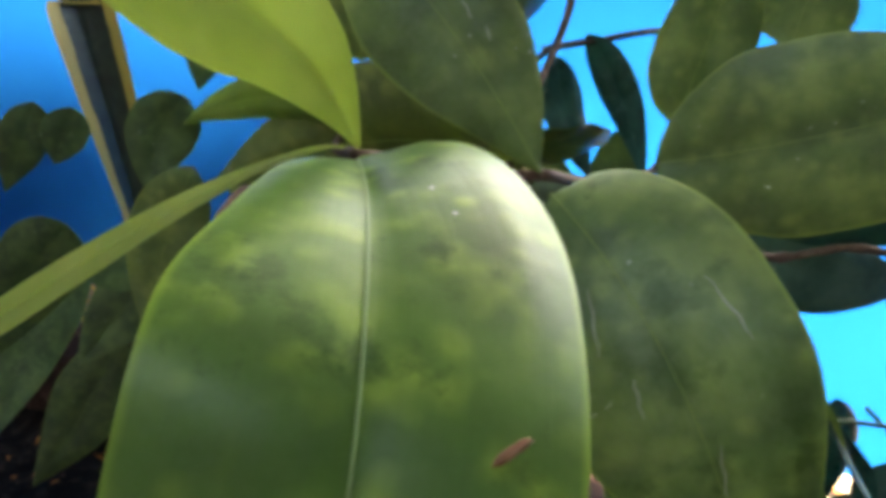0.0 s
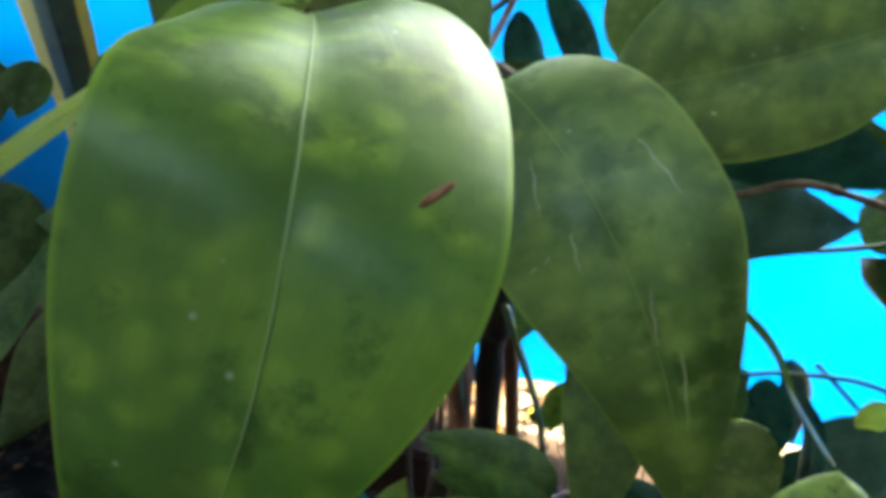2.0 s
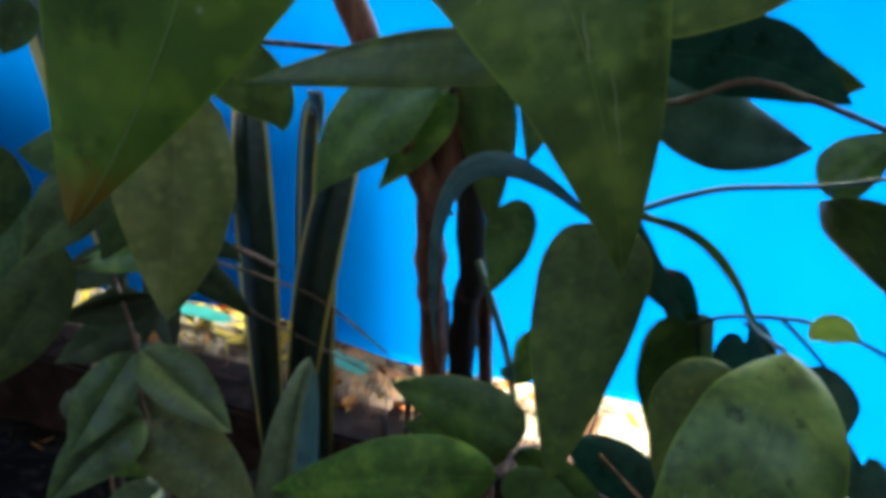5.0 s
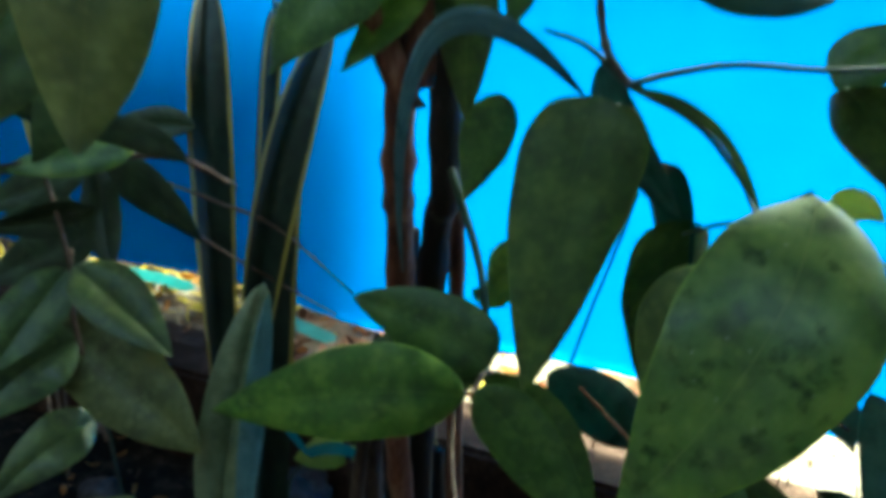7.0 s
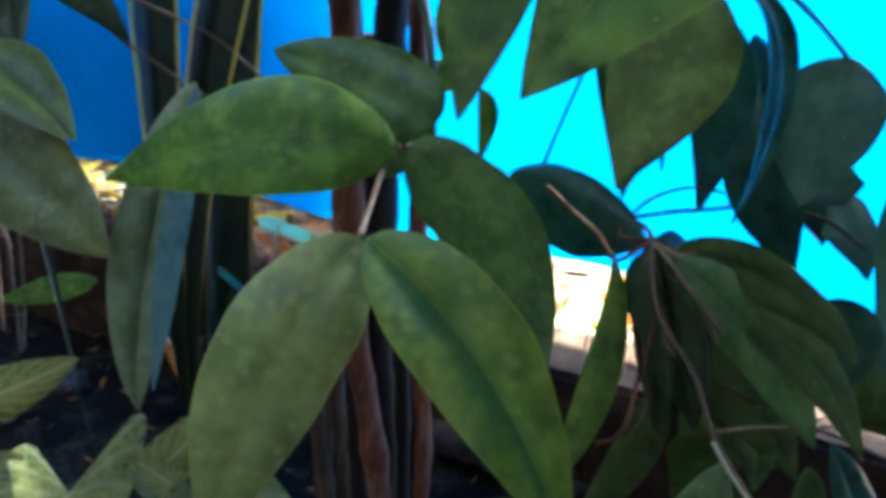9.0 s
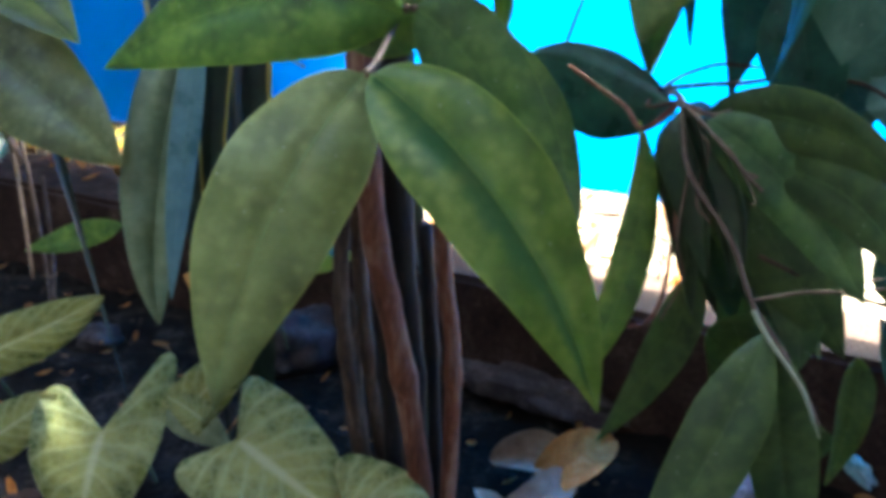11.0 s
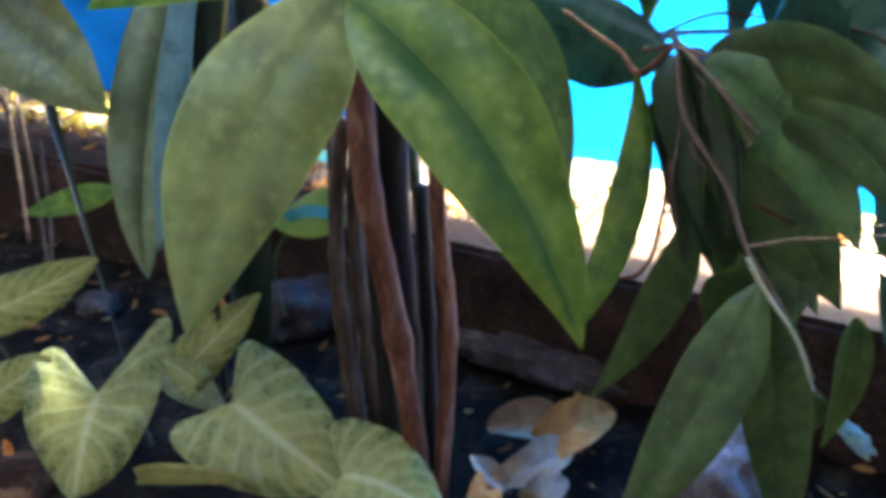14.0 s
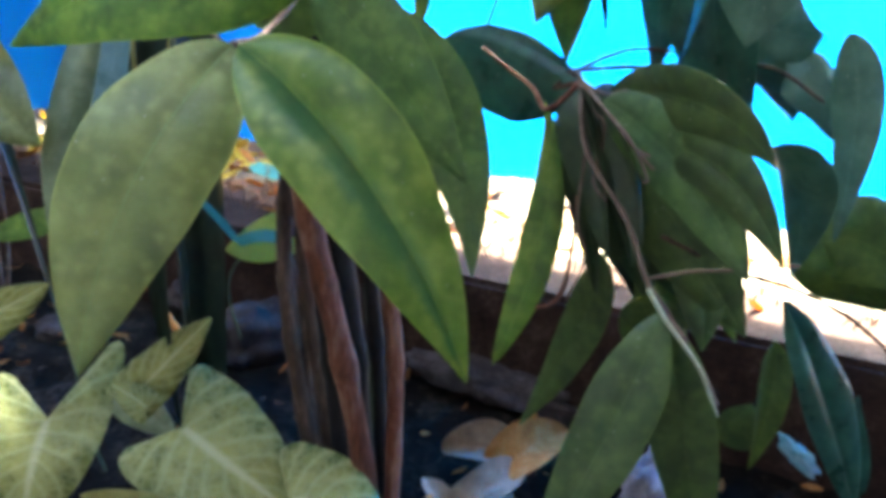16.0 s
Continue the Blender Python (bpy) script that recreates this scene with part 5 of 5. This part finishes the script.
leaf(shrub, (0.2135, 0.3938, 0.4806), (0.2347, 0.3312, 0.4859), (0.2507, 0.2912, 0.4713), 0.0261, (-0.93, -0.32, -0.19), cup=0.14, base=0.65, point=0.95, groove=0.12, mat=half_shade)
leaf(shrub, (0.2274, 0.365, 0.4614), (0.2431, 0.3171, 0.463), (0.253, 0.2759, 0.4388), 0.0265, (-0.95, -0.29, 0.06), cup=0.14, base=0.65, point=0.95, groove=0.12, mat=half_shade)
leaf(shrub, (0.2067, 0.3735, 0.4807), (0.2364, 0.3426, 0.4555), (0.2608, 0.3183, 0.4172), 0.0325, (-0.69, -0.72, 0.04), cup=0.14, base=0.65, point=0.95, groove=0.12, mat=half_shade)
stem(shrub, [(-0.3915, 0.8935, 0.3653), (-0.3732, 0.8614, 0.2843), (-0.3515, 0.8200, 0.2070)], 0.0028, 0.0022, bark_mat, "stalk")
stem(shrub, [(-0.4045, 0.9390, 0.3442), (-0.3788, 0.9002, 0.2463), (-0.3506, 0.8478, 0.1685)], 0.0028, 0.0022, bark_mat, "stalk")
stem(shrub, [(-0.4012, 0.9687, 0.2831), (-0.3858, 0.9353, 0.1989), (-0.3711, 0.8938, 0.1485)], 0.0028, 0.0022, bark_mat, "stalk")
leaf(arrowhead_vine, (-0.1765, 0.7018, 0.1299), (-0.1391, 0.6773, 0.1241), (-0.0983, 0.6496, 0.1100), 0.0409, (-0.29, -0.68, 0.67), cup=0.12, base=0.35, point=0.8, rib=False, label="pale mint-green underside of a small leaf", mat=ashen)
leaf(shrub, (-0.1985, 0.5944, 0.5561), (-0.2408, 0.5913, 0.5336), (-0.2904, 0.5871, 0.5052), 0.0420, (-0.07, -0.96, 0.26), cup=0.12, base=0.7, point=1.0, groove=0.15, mat=shade)
leaf(shrub, (-0.2730, 0.6247, 0.5324), (-0.2378, 0.6073, 0.5173), (-0.2117, 0.5984, 0.4924), 0.0329, (0.13, -0.72, 0.68), cup=0.12, base=0.7, point=1.0, groove=0.15, mat=teal)
leaf(shrub, (-0.2363, 0.6679, 0.5853), (-0.2793, 0.6666, 0.5687), (-0.3269, 0.6639, 0.5462), 0.0389, (-0.07, -0.96, 0.27), cup=0.12, base=0.7, point=1.0, groove=0.15, mat=shade)
leaf(shrub, (-0.2784, 0.5799, 0.4824), (-0.2601, 0.5740, 0.4665), (-0.2326, 0.5652, 0.4426), 0.0353, (0.38, -0.63, 0.67), cup=0.12, base=0.7, point=1.0, groove=0.15, mat=shade)
leaf(shrub, (0.1333, 0.4026, 0.7055), (0.1462, 0.3920, 0.6713), (0.1777, 0.3776, 0.6286), 0.0236, (-0.44, -0.90, 0.03), cup=0.15, base=0.8, point=0.9, groove=0.15, mat=teal)
stem(shrub, [(0.1383, 0.3686, 0.6972), (0.1348, 0.3856, 0.7012), (0.1333, 0.4026, 0.7055)], 0.0013, 0.0011, stem_mat, "twig")
leaf(shrub, (-0.1799, 0.4754, 0.7008), (-0.2083, 0.4666, 0.6746), (-0.2395, 0.4537, 0.6361), 0.0460, (0.11, -0.97, 0.23), cup=0.12, base=0.7, point=1.0, groove=0.15, mat=half_shade)


def litter(name, count, u0, u1, w0, w1, z, size, mat, label, seed, flat=0.6):
    """Many small curled flakes strewn at random."""
    rng = random.Random(seed)
    bm = bmesh.new()
    for _ in range(count):
        c = EDGE + ALONG * rng.uniform(u0, u1) + BACK * rng.uniform(w0, w1)
        c.z = z + rng.uniform(0.0, 0.008)
        ln, wd = size * rng.uniform(0.5, 1.4), size * rng.uniform(0.15, 0.45)
        m = Matrix.Translation(c) @ Euler((rng.uniform(-flat, flat), rng.uniform(-flat, flat), rng.uniform(0, 6.28))).to_matrix().to_4x4()
        curl = rng.uniform(-0.3, 0.5)
        rows = []
        for k in range(5):
            x = (k / 4 - 0.5) * ln
            h = wd * math.sin(3.14 * (k + 0.4) / 4.8)
            rows.append([bm.verts.new(m @ Vector((x, y * h, curl * (abs(y) * h + 2 * x * x / ln)))) for y in (-0.5, 0, 0.5)])
        for a, c2 in zip(rows, rows[1:]):
            for k in range(2):
                bm.faces.new((a[k], a[k + 1], c2[k + 1], c2[k]))
    bmesh.ops.solidify(bm, geom=bm.faces[:], thickness=0.0004)
    return tagged(part(name, bm, mat), label, "litter", kind="stuff")


litter("leaf_litter", 320, -1.0, 0.9, -0.65, -0.02, 0.030, 0.022, dead_mat, "dry brown leaf bits strewn over the soil", 3)
litter("leaf_litter", 260, -1.0, 0.9, -0.65, -0.02, 0.030, 0.014, bark_mat, "dark bark chips strewn over the soil", 4)
litter("leaf_litter", 260, -1.6, 1.4, 0.08, 0.9, 0.163, 0.035, gold_mat, "yellow fallen leaves on the pale yard", 5)


def stalks(count, u0, u1, w0, w1, z, seed):
    """Short dry stalks standing along the edge of the yard."""
    rng = random.Random(seed)
    bm = bmesh.new()
    for _ in range(count):
        c = EDGE + ALONG * rng.uniform(u0, u1) + BACK * rng.uniform(w0, w1)
        c.z = z
        h = rng.uniform(0.02, 0.07)
        tip = c + Vector((rng.uniform(-0.02, 0.02), rng.uniform(-0.02, 0.02), h))
        tube(bm, [c, (c + tip) / 2 + Vector((rng.uniform(-0.004, 0.004), 0, 0)), tip], [0.0016, 0.0013, 0.0008], 5)
    return tagged(part("dry_stalks", bm, twig_mat), "short dry stalks along the yard's edge", "stalks", kind="stuff")


litter("leaf_litter", 70, -1.3, -0.05, 0.075, 0.17, 0.183, 0.03, husk_mat, "dark brown leaf scraps heaped along the edging", 12, 1.0)
stalks(170, -1.4, 1.0, 0.075, 0.17, 0.168, 9)
litter("leaf_litter", 150, -1.6, 1.4, 0.075, 0.35, 0.178, 0.05, dead_mat, "brown fallen leaves heaped along the yard's edge", 6, 1.0)
litter("leaf_litter", 90, -1.2, -0.45, 0.18, 0.46, 0.170, 0.07, gold_mat, "yellow leaves heaped on the sunlit yard strip", 21, 0.5)
litter("leaf_litter", 90, -0.45, 0.30, 0.13, 0.50, 0.170, 0.07, husk_mat, "dark brown leaves heaped behind the canes", 22, 0.8)


def strip(b, m, t, width, face, label):
    h = leaf(None, b, m, t, width, face, cup=0.0, base=0.12, point=0.15, mat=strip_mat, name="plastic_strip", rib=False, rows=14, cols=4, groove=0.0, thick=0.0008)
    return tagged(h, label, "plastic strip", "teal strips by the edging")


blob("plastic_scrap", (0.497, 0.654, 0.100), (0.024, 0.005, 0.009), scrap_mat, 4, "crumpled pale blue plastic scrap lying above the soil", "plastic scrap", (20, 48, -10), 0.6, 2.0)
strip((-0.116, 0.740, 0.333), (-0.082, 0.735, 0.314), (-0.048, 0.730, 0.275), 0.007, (0.2, -0.8, 0.6), "teal plastic strip tangled among stems")
strip((-0.051, 0.730, 0.276), (-0.025, 0.730, 0.285), (0.003, 0.730, 0.277), 0.012, (0.1, -0.8, 0.6), "teal plastic strip tangled among stems")
strip((-0.536, 1.596, 0.192), (-0.447, 1.549, 0.192), (-0.358, 1.490, 0.192), 0.03, (0.1, -0.5, 0.85), "teal plastic strip lying on the edging")
strip((-0.179, 1.359, 0.192), (-0.117, 1.305, 0.192), (-0.058, 1.244, 0.192), 0.03, (0.1, -0.5, 0.85), "teal plastic strip lying on the edging")
blob("husk", (0.011, 0.0672, 0.8236), (0.0021, 0.0006, 0.0005), husk_mat, 3, "tiny brown dry husk stuck on a leaf", "husk", (0, -32, 12), 0.2)
